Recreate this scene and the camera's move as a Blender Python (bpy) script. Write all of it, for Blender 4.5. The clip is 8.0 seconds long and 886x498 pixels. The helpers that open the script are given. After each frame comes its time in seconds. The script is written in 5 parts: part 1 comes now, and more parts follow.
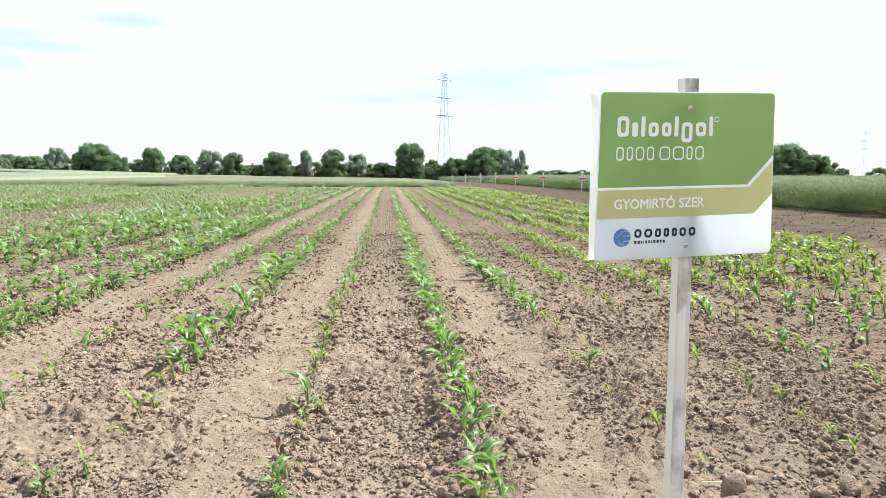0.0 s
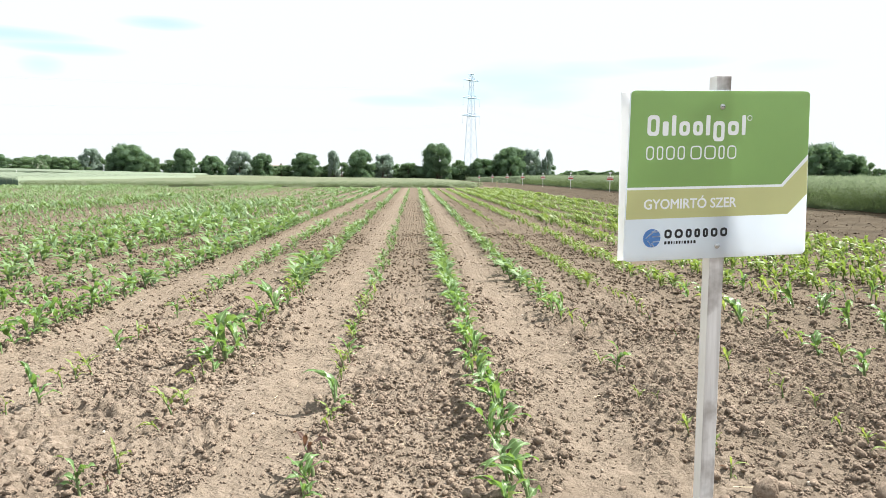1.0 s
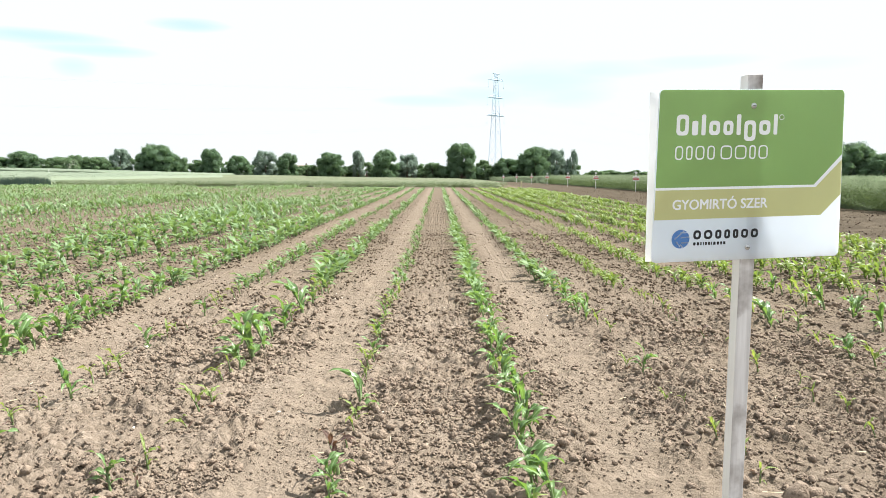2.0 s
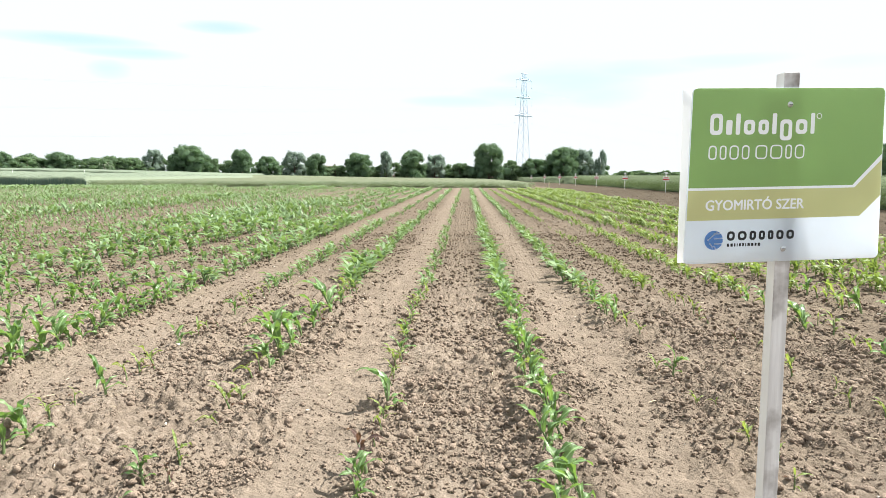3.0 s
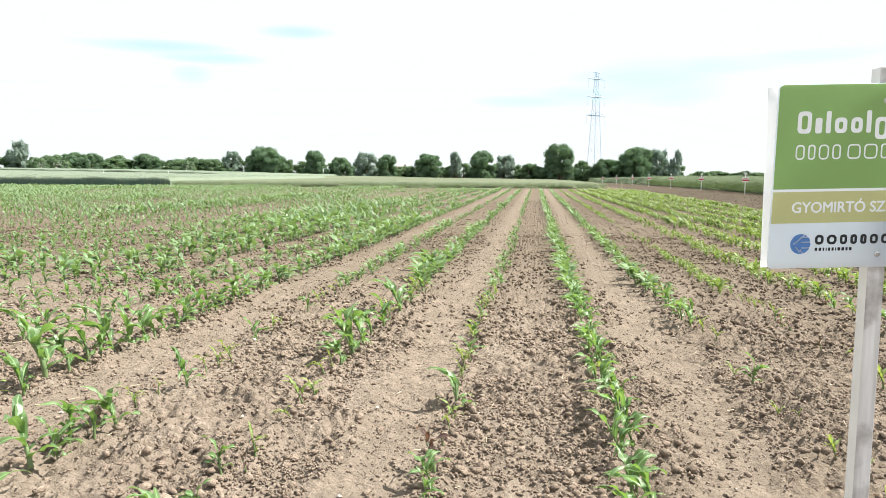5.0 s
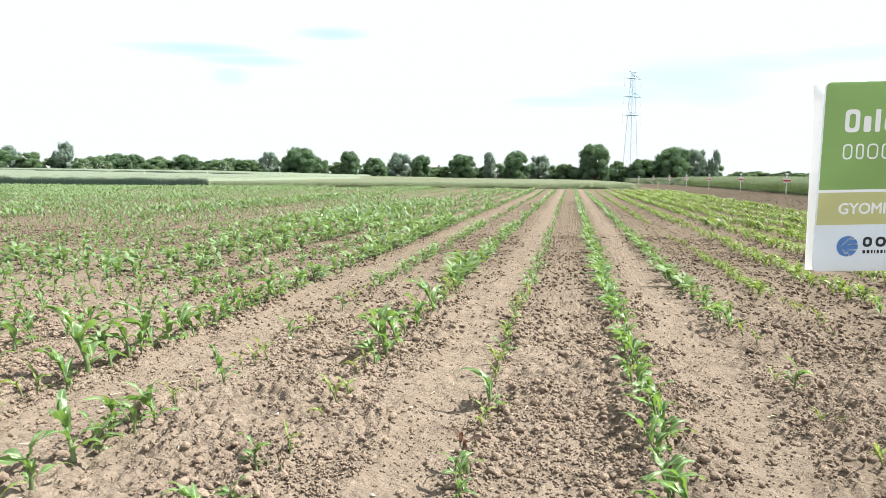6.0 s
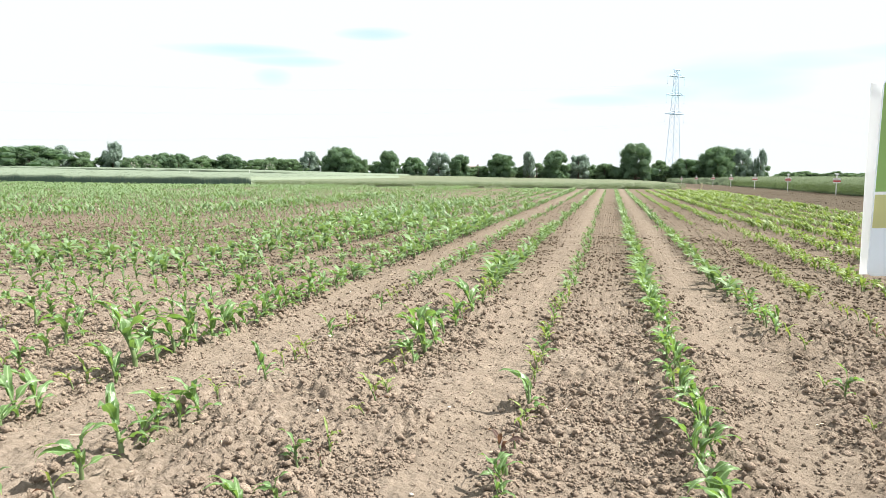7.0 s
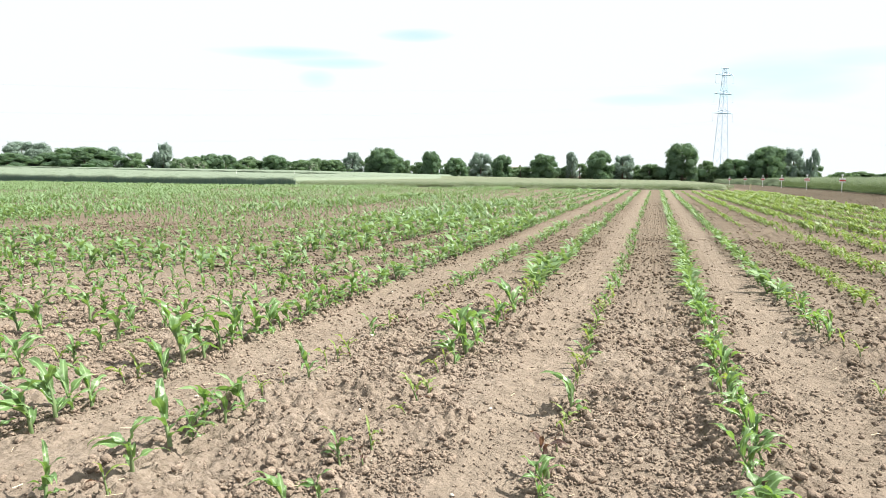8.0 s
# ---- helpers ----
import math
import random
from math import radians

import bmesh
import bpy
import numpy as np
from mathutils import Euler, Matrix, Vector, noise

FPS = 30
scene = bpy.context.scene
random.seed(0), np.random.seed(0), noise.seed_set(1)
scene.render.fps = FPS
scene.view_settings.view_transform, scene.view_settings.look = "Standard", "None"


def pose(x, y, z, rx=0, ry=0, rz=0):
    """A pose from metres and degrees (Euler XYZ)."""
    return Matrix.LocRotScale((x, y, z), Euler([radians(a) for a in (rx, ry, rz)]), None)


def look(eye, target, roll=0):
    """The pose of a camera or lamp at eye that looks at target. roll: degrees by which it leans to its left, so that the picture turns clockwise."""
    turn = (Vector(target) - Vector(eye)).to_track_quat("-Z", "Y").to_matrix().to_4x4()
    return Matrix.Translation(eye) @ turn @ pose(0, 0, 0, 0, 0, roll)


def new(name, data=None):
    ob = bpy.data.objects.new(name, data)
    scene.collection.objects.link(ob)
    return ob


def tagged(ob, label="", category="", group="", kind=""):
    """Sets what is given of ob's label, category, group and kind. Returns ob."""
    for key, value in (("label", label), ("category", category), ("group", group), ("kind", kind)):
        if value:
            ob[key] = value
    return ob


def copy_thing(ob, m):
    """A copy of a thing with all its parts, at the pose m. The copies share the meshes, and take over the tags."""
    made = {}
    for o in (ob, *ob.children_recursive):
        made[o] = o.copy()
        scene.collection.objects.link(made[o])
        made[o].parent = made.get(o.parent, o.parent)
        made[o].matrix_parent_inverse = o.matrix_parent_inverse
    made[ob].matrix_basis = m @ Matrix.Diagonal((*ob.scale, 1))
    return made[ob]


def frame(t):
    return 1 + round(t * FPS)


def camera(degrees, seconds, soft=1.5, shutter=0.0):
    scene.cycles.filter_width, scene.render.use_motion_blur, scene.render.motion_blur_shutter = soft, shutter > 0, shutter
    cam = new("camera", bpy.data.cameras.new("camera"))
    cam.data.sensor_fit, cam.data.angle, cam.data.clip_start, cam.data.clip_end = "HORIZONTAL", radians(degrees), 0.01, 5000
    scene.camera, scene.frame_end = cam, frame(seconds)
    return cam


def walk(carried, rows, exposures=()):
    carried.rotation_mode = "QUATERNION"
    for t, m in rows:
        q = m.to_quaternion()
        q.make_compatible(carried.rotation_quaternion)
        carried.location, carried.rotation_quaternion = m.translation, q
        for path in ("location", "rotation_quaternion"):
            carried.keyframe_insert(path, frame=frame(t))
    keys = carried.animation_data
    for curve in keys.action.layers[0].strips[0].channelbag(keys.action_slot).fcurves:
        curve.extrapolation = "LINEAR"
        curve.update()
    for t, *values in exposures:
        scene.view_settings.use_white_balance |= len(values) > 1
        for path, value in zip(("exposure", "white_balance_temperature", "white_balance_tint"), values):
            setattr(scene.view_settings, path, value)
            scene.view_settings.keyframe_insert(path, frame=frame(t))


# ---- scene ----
cam = camera(65.9, 8.0, soft=0.8)
PATH = [
    (0, (0.024, 0.201, 1.094), (0.184, 2.183, 0.877), 0.2),
    (0.5, (0.022, 0.198, 1.095), (0.141, 2.183, 0.878), 0.2),
    (1, (0.022, 0.204, 1.092), (0.105, 2.19, 0.876), 0.2),
    (1.5, (0.02, 0.205, 1.093), (0.068, 2.193, 0.876), 0.2),
    (3, (0.012, 0.208, 1.092), (-0.054, 2.195, 0.876), 0.2),
    (3.5, (0.011, 0.209, 1.092), (-0.105, 2.194, 0.876), 0.2),
    (4, (0.007, 0.211, 1.091), (-0.161, 2.193, 0.876), 0.2),
    (4.5, (0.005, 0.208, 1.092), (-0.213, 2.185, 0.877), 0.2),
    (6, (-0.001, 0.214, 1.091), (-0.363, 2.169, 0.877), 0.2),
    (6.5, (-0.005, 0.217, 1.09), (-0.42, 2.161, 0.876), 0.2),
    (7, (-0.009, 0.217, 1.093), (-0.48, 2.148, 0.877), 0.3),
    (7.5, (-0.012, 0.22, 1.092), (-0.543, 2.136, 0.877), 0.3),
    (8, (-0.013, 0.219, 1.093), (-0.601, 2.118, 0.878), 0.3),
]
walk(cam, [(t, look(eye, target, roll)) for t, eye, target, roll in PATH])

# ---- light ----
SUN_TOWARD, SUN_UP = 70.0, 53.0        # compass bearing from +y towards +x, elevation
world = bpy.data.worlds.new("sky")
scene.world = world
world.use_nodes = True
wn, wl = world.node_tree.nodes, world.node_tree.links
wn.clear()
w_out, w_bg = wn.new("ShaderNodeOutputWorld"), wn.new("ShaderNodeBackground")
w_sky = wn.new("ShaderNodeTexSky")
w_sky.sky_type, w_sky.sun_disc = "NISHITA", False
w_sky.sun_elevation, w_sky.sun_rotation = radians(SUN_UP), radians(SUN_TOWARD)
w_sky.dust_density, w_sky.air_density = 1.6, 1.0
w_co, w_sep, w_noise = wn.new("ShaderNodeTexCoord"), wn.new("ShaderNodeSeparateXYZ"), wn.new("ShaderNodeTexNoise")
w_map = wn.new("ShaderNodeMapping")
w_map.inputs["Scale"].default_value = (4.0, 4.0, 26.0)
w_noise.inputs["Scale"].default_value, w_noise.inputs["Detail"].default_value = 1.6, 6.0
wl.new(w_co.outputs["Generated"], w_sep.inputs[0])
wl.new(w_co.outputs["Generated"], w_map.inputs["Vector"])
wl.new(w_map.outputs["Vector"], w_noise.inputs["Vector"])


def w_math(op, a, b=None):
    x = wn.new("ShaderNodeMath")
    x.operation = op
    for k, value in enumerate((a, b)):
        if value is None:
            continue
        if hasattr(value, "is_output"):
            wl.new(value, x.inputs[k])
        else:
            x.inputs[k].default_value = value
    return x.outputs[0]


bearing, lift = w_math("ARCTAN2", w_sep.outputs["X"], w_sep.outputs["Y"]), w_math("ARCSINE", w_sep.outputs["Z"])
ragged = w_math("MULTIPLY", w_math("SUBTRACT", w_noise.outputs["Fac"], 0.5), 2.0)
gaps = 0.0
# openings in the thin cloud: bearing, elevation, half width, half height in degrees
for az, el, wide, high in ((-19.2, 11.2, 2.8, 0.5), (-30, 9.5, 5.5, 0.5), (-26, 8.9, 4, 0.45), (-27.5, 7.6, 1.6, 0.7), (-0.5, 6.0, 4, 0.45), (4, 6.5, 4, 0.8), (8.6, 7.4, 5.5, 1.6), (10.8, 6.3, 3, 0.9), (13.5, 8.3, 5, 0.7), (20, 8.6, 5, 0.5), (29, 8.0, 3, 0.5),
                           (-50, 26, 20, 7), (40, 32, 24, 6), (-10, 40, 26, 6), (150, 28, 30, 8), (-120, 34, 26, 8)):
    u = w_math("DIVIDE", w_math("SUBTRACT", bearing, radians(az)), radians(wide))
    v = w_math("DIVIDE", w_math("SUBTRACT", lift, radians(el)), radians(high))
    gap = w_math("SUBTRACT", 1.3, w_math("ADD", w_math("MULTIPLY", u, u), w_math("MULTIPLY", v, v)))
    gaps = w_math("MAXIMUM", gaps, w_math("ADD", gap, ragged))
w_fac = wn.new("ShaderNodeMapRange")
w_fac.inputs["From Min"].default_value, w_fac.inputs["From Max"].default_value = 0.0, 1.6
w_fac.inputs["To Min"].default_value, w_fac.inputs["To Max"].default_value = 1.0, 0.40
wl.new(gaps, w_fac.inputs["Value"])
w_mix = wn.new("ShaderNodeMix")
w_mix.data_type = "RGBA"
w_mix.inputs[7].default_value = (10.6, 11.2, 11.6, 1)     # thin bright cloud
w_blue = wn.new("ShaderNodeMix")
w_blue.data_type, w_blue.blend_type = "RGBA", "MULTIPLY"
w_blue.inputs[0].default_value = 1.0
w_blue.inputs[7].default_value = (2.0, 2.7, 2.5, 1)
wl.new(w_sky.outputs["Color"], w_blue.inputs[6])
wl.new(w_fac.outputs["Result"], w_mix.inputs[0])
wl.new(w_blue.outputs[2], w_mix.inputs[6])
wl.new(w_mix.outputs[2], w_bg.inputs["Color"])
w_bg.inputs["Strength"].default_value = 0.0578
wl.new(w_bg.outputs["Background"], w_out.inputs["Surface"])

sun_data = bpy.data.lights.new("sun", "SUN")
sun_data.energy, sun_data.angle, sun_data.color = 7.5, radians(0.6), (1.0, 0.965, 0.90)
sun = new("sun", sun_data)
s_az, s_el = radians(SUN_TOWARD), radians(SUN_UP)
sun.matrix_world = look(Vector((math.sin(s_az) * math.cos(s_el), math.cos(s_az) * math.cos(s_el), math.sin(s_el))) * 60, (0, 0, 0))
scene.view_settings.exposure = 0.69


# ---- materials ----
def material(name):
    m = bpy.data.materials.new(name)
    m.use_nodes = True
    n, l = m.node_tree.nodes, m.node_tree.links
    return m, n, l, n["Principled BSDF"]


def mix_colour(n, l, fac, a, b):
    x = n.new("ShaderNodeMix")
    x.data_type = "RGBA"
    for socket, value in ((0, fac), (6, a), (7, b)):
        if hasattr(value, "is_output"):
            l.new(value, x.inputs[socket])
        else:
            x.inputs[socket].default_value = (*value, 1) if isinstance(value, tuple) else value
    return x.outputs[2]


def noise_fac(n, l, vec, scale, detail=4.0, lo=0.35, hi=0.65):
    t = n.new("ShaderNodeTexNoise")
    t.inputs["Scale"].default_value, t.inputs["Detail"].default_value = scale, detail
    l.new(vec, t.inputs["Vector"])
    r = n.new("ShaderNodeMapRange")
    r.inputs["From Min"].default_value, r.inputs["From Max"].default_value = lo, hi
    l.new(t.outputs["Fac"], r.inputs["Value"])
    return r.outputs["Result"]


def bump(n, l, bsdf, height, strength, distance):
    b = n.new("ShaderNodeBump")
    b.inputs["Strength"].default_value, b.inputs["Distance"].default_value = strength, distance
    l.new(height, b.inputs["Height"])
    l.new(b.outputs["Normal"], bsdf.inputs["Normal"])


def band(n, l, x, centre, half, soft):
    """1 where x lies within half of centre."""
    d = n.new("ShaderNodeMath")
    d.operation = "SUBTRACT"
    l.new(x, d.inputs[0])
    d.inputs[1].default_value = centre
    a = n.new("ShaderNodeMath")
    a.operation = "ABSOLUTE"
    l.new(d.outputs[0], a.inputs[0])
    r = n.new("ShaderNodeMapRange")
    r.inputs["From Min"].default_value, r.inputs["From Max"].default_value = half, half + soft
    r.inputs["To Min"].default_value, r.inputs["To Max"].default_value = 1.0, 0.0
    l.new(a.outputs[0], r.inputs["Value"])
    return r.outputs["Result"]


TRACKS = (-0.60, 0.79, -2.24)
FIELD_END = 57.0
MAIZE_RIGHT = 7.3


def crumb_relief(n, l, pos, cells, grain, grain_high):
    """Height in metres of crumbs of several sizes, uneven from place to place, and fine grain."""
    warp = n.new("ShaderNodeTexNoise")
    warp.inputs["Scale"].default_value, warp.inputs["Detail"].default_value = 30.0, 3.0
    l.new(pos, warp.inputs["Vector"])
    bent = n.new("ShaderNodeVectorMath")
    bent.operation = "MULTIPLY_ADD"
    bent.inputs[1].default_value = (0.03, 0.03, 0.03)
    l.new(warp.outputs["Color"], bent.inputs[0])
    l.new(pos, bent.inputs[2])
    t = n.new("ShaderNodeTexNoise")
    t.inputs["Scale"].default_value, t.inputs["Detail"].default_value, t.inputs["Roughness"].default_value = grain, 8.0, 0.72
    l.new(pos, t.inputs["Vector"])
    total = n.new("ShaderNodeMath")
    total.operation = "MULTIPLY"
    l.new(t.outputs["Fac"], total.inputs[0])
    total.inputs[1].default_value = grain_high
    total = total.outputs[0]
    for scale, high in cells:
        v = n.new("ShaderNodeTexVoronoi")
        v.inputs["Scale"].default_value = scale
        l.new(bent.outputs[0], v.inputs["Vector"])
        patch = noise_fac(n, l, pos, scale * 0.22, 3.0, 0.40, 0.62)
        k = n.new("ShaderNodeMath")
        k.operation = "MULTIPLY"
        l.new(v.outputs["Distance"], k.inputs[0])
        l.new(patch, k.inputs[1])
        a = n.new("ShaderNodeMath")
        a.operation = "MULTIPLY_ADD"
        l.new(k.outputs[0], a.inputs[0])
        a.inputs[1].default_value = -high
        l.new(total, a.inputs[2])
        total = a.outputs[0]
    return total


def soil_material():
    m, n, l, b = material("dry_loam")
    g = n.new("ShaderNodeNewGeometry")
    pos = g.outputs["Position"]
    sep = n.new("ShaderNodeSeparateXYZ")
    wob = n.new("ShaderNodeTexNoise")
    wob.inputs["Scale"].default_value = 2.2
    l.new(pos, wob.inputs["Vector"])
    shift = n.new("ShaderNodeVectorMath")
    shift.operation = "MULTIPLY_ADD"
    shift.inputs[1].default_value = (0.22, 0.22, 0.0)
    l.new(wob.outputs["Color"], shift.inputs[0])
    off = n.new("ShaderNodeVectorMath")
    off.inputs[1].default_value = (-0.11, -0.11, 0)
    l.new(pos, off.inputs[0])
    l.new(off.outputs[0], shift.inputs[2])
    l.new(shift.outputs[0], sep.inputs[0])
    c = mix_colour(n, l, noise_fac(n, l, pos, 3.0), (0.219, 0.176, 0.138), (0.280, 0.230, 0.184))
    c = mix_colour(n, l, noise_fac(n, l, pos, 38.0, 5.0), c, (0.173, 0.139, 0.107))
    # the soil colour turns darker with distance and towards the right
    far_dark = n.new("ShaderNodeMapRange")
    far_dark.inputs["From Min"].default_value, far_dark.inputs["From Max"].default_value = 4.0, 10.0
    far_dark.inputs["To Max"].default_value = 0.62
    l.new(sep.outputs["Y"], far_dark.inputs["Value"])
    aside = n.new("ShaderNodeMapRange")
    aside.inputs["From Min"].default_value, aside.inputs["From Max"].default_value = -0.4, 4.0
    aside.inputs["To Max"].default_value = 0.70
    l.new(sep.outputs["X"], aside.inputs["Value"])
    darken = n.new("ShaderNodeMath")
    darken.operation = "MAXIMUM"
    l.new(far_dark.outputs["Result"], darken.inputs[0])
    l.new(aside.outputs["Result"], darken.inputs[1])
    c = mix_colour(n, l, darken.outputs[0], c, mix_colour(n, l, noise_fac(n, l, pos, 1.3, 6.0), (0.075, 0.057, 0.039), (0.113, 0.088, 0.059)))
    # grey dry crust on the driven lanes
    for x0, half, dry in ((TRACKS[0], 0.09, 0.66), (TRACKS[1], 0.09, 0.66), (TRACKS[2], 0.06, 0.40)):
        lane = band(n, l, sep.outputs["X"], x0, half, 0.20)
        weak = n.new("ShaderNodeMath")
        weak.operation = "MULTIPLY"
        weak.inputs[1].default_value = dry
        l.new(lane, weak.inputs[0])
        c = mix_colour(n, l, weak.outputs[0], c, mix_colour(n, l, noise_fac(n, l, pos, 7.0), (0.170, 0.137, 0.105), (0.235, 0.190, 0.147)))
    # freshly worked dark strip beside the maize
    fresh = n.new("ShaderNodeMapRange")
    fresh.inputs["From Min"].default_value, fresh.inputs["From Max"].default_value = MAIZE_RIGHT - 0.4, MAIZE_RIGHT + 0.5
    l.new(sep.outputs["X"], fresh.inputs["Value"])
    c = mix_colour(n, l, fresh.outputs["Result"], c, mix_colour(n, l, noise_fac(n, l, pos, 1.6, 6.0), (0.055, 0.043, 0.029), (0.089, 0.071, 0.049)))
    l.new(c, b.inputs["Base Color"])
    b.inputs["Roughness"].default_value, b.inputs["Diffuse Roughness"].default_value = 0.95, 0.0
    b.inputs["Specular IOR Level"].default_value = 0.1
    bump(n, l, b, crumb_relief(n, l, pos, ((21.0, 0.026), (48.0, 0.014), (140.0, 0.006)), 50.0, 0.024), 0.72, 1.0)
    return m


def clod_material(name, dark, light, dust):
    m, n, l, b = material(name)
    g, o = n.new("ShaderNodeNewGeometry"), n.new("ShaderNodeObjectInfo")
    add = n.new("ShaderNodeMath")
    l.new(g.outputs["Random Per Island"], add.inputs[0])
    l.new(o.outputs["Random"], add.inputs[1])
    frac = n.new("ShaderNodeMath")
    frac.operation = "FRACT"
    l.new(add.outputs[0], frac.inputs[0])
    c = mix_colour(n, l, frac.outputs[0], dark, light)
    c = mix_colour(n, l, noise_fac(n, l, g.outputs["Position"], 60.0), c, dust)
    l.new(c, b.inputs["Base Color"])
    b.inputs["Roughness"].default_value, b.inputs["Diffuse Roughness"].default_value = 0.95, 0.25
    b.inputs["Specular IOR Level"].default_value = 0.1
    bump(n, l, b, crumb_relief(n, l, g.outputs["Position"], ((70.0, 0.011), (170.0, 0.006)), 90.0, 0.014), 0.8, 1.0)
    return m


def leaf_material(name, dark, light, through_colour, per_island=False, gloss=0.38, part_through=0.42, veins=False, lumps=0.0):
    """A thin leaf: a glossy face over a translucent blade."""
    m, n, l, b = material(name)
    g, o = n.new("ShaderNodeNewGeometry"), n.new("ShaderNodeObjectInfo")
    rnd = g.outputs["Random Per Island"] if per_island else o.outputs["Random"]
    c = mix_colour(n, l, rnd, dark, light)
    c = mix_colour(n, l, noise_fac(n, l, g.outputs["Position"], 14.0), c, tuple(0.72 * v for v in light))
    l.new(c, b.inputs["Base Color"])
    b.inputs["Roughness"].default_value = gloss
    if veins:                                       # a pale midrib and fine parallel ribs along the blade
        uv, sep = n.new("ShaderNodeUVMap"), n.new("ShaderNodeSeparateXYZ")
        l.new(uv.outputs[0], sep.inputs[0])
        c = mix_colour(n, l, band(n, l, sep.outputs["X"], 0.5, 0.03, 0.09), c, tuple(min(1, 1.5 * v + 0.05) for v in light))
        tip = n.new("ShaderNodeMapRange")
        tip.inputs["From Min"].default_value, tip.inputs["From Max"].default_value = 0.86, 1.0
        l.new(sep.outputs["Y"], tip.inputs["Value"])
        c = mix_colour(n, l, tip.outputs["Result"], c, (0.34, 0.33, 0.13))
        l.new(c, b.inputs["Base Color"])
        rib = n.new("ShaderNodeMath")
        rib.operation = "SINE"
        times = n.new("ShaderNodeMath")
        times.operation = "MULTIPLY"
        times.inputs[1].default_value = 75.0
        l.new(sep.outputs["X"], times.inputs[0])
        l.new(times.outputs[0], rib.inputs[0])
        bump(n, l, b, rib.outputs[0], 0.35, 0.001)
    b.inputs["Specular IOR Level"].default_value = 0.5 if gloss < 0.7 else 0.1
    if lumps:                                       # the uneven top of a closed crop
        b.inputs["Specular IOR Level"].default_value = 0.1
        bump(n, l, b, crumb_relief(n, l, g.outputs["Position"], ((2.6, 0.5), (7.0, 0.25), (18.0, 0.10)), 16.0, 0.12), 1.0, lumps)
    t = n.new("ShaderNodeBsdfTranslucent")
    t.inputs["Color"].default_value = (*through_colour, 1)
    s = n.new("ShaderNodeMixShader")
    s.inputs[0].default_value = part_through
    l.new(b.outputs[0], s.inputs[1])
    l.new(t.outputs[0], s.inputs[2])
    l.new(s.outputs[0], n["Material Output"].inputs["Surface"])
    return m


def plain_material(name, a, b_col, scale=20.0, rough=0.6, metal=0.0, bump_by=0.0):
    m, n, l, b = material(name)
    co = n.new("ShaderNodeTexCoord")
    c = mix_colour(n, l, noise_fac(n, l, co.outputs["Object"], scale), a, b_col)
    l.new(c, b.inputs["Base Color"])
    b.inputs["Roughness"].default_value, b.inputs["Metallic"].default_value = rough, metal
    if bump_by:
        t = n.new("ShaderNodeTexNoise")
        t.inputs["Scale"].default_value = scale * 4
        l.new(co.outputs["Object"], t.inputs["Vector"])
        bump(n, l, b, t.outputs["Fac"], bump_by, 0.004)
    return m


def sheet_material(name, colour, through_part=0.25, clear=0.0):
    """Printed plastic sheet that lets some light through, scattered or, in part, straight."""
    m, n, l, b = material(name)
    co = n.new("ShaderNodeTexCoord")
    c = mix_colour(n, l, noise_fac(n, l, co.outputs["Object"], 5.0, 5.0, 0.3, 0.7), colour, tuple(v * 0.93 for v in colour))
    l.new(c, b.inputs["Base Color"])
    b.inputs["Roughness"].default_value = 0.33
    t = n.new("ShaderNodeBsdfTranslucent")
    l.new(c, t.inputs["Color"])
    s = n.new("ShaderNodeMixShader")
    s.inputs[0].default_value = through_part
    l.new(b.outputs[0], s.inputs[1])
    l.new(t.outputs[0], s.inputs[2])
    if clear:
        w, k = n.new("ShaderNodeBsdfTransparent"), n.new("ShaderNodeMixShader")
        k.inputs[0].default_value = clear
        l.new(s.outputs[0], k.inputs[1])
        l.new(w.outputs[0], k.inputs[2])
        s = k
    l.new(s.outputs[0], n["Material Output"].inputs["Surface"])
    return m


def post_material():
    """Whitewashed square timber with grey upright weather streaks."""
    m, n, l, b = material("weathered_post")
    co, mp = n.new("ShaderNodeTexCoord"), n.new("ShaderNodeMapping")
    mp.inputs["Scale"].default_value = (40, 40, 2.5)
    l.new(co.outputs["Object"], mp.inputs["Vector"])
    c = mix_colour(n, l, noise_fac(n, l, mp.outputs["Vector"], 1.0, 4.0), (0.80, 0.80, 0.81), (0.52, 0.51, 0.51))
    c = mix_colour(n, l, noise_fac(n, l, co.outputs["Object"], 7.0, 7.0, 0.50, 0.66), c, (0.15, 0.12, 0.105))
    l.new(c, b.inputs["Base Color"])
    b.inputs["Roughness"].default_value = 0.55
    t = n.new("ShaderNodeTexNoise")
    t.inputs["Scale"].default_value = 3.0
    l.new(mp.outputs["Vector"], t.inputs["Vector"])
    bump(n, l, b, t.outputs["Fac"], 0.3, 0.003)
    return m


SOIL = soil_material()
CLOD = clod_material("dry_clod", (0.251, 0.196, 0.152), (0.343, 0.273, 0.214), (0.221, 0.173, 0.133))
CLOD_MID = clod_material("field_clod", (0.180, 0.139, 0.104), (0.254, 0.200, 0.151), (0.159, 0.123, 0.091))
CLOD_DARK = clod_material("fresh_clod", (0.105, 0.078, 0.056), (0.190, 0.146, 0.108), (0.092, 0.069, 0.050))
LEAF = leaf_material("maize_leaf", (0.058, 0.122, 0.046), (0.165, 0.272, 0.104), (0.24, 0.41, 0.07), gloss=0.29, part_through=0.36, veins=True)
LEAF_PALE = leaf_material("maize_leaf_yellowish", (0.135, 0.212, 0.058), (0.225, 0.305, 0.085), (0.38, 0.48, 0.08), gloss=0.42, part_through=0.38, veins=True)
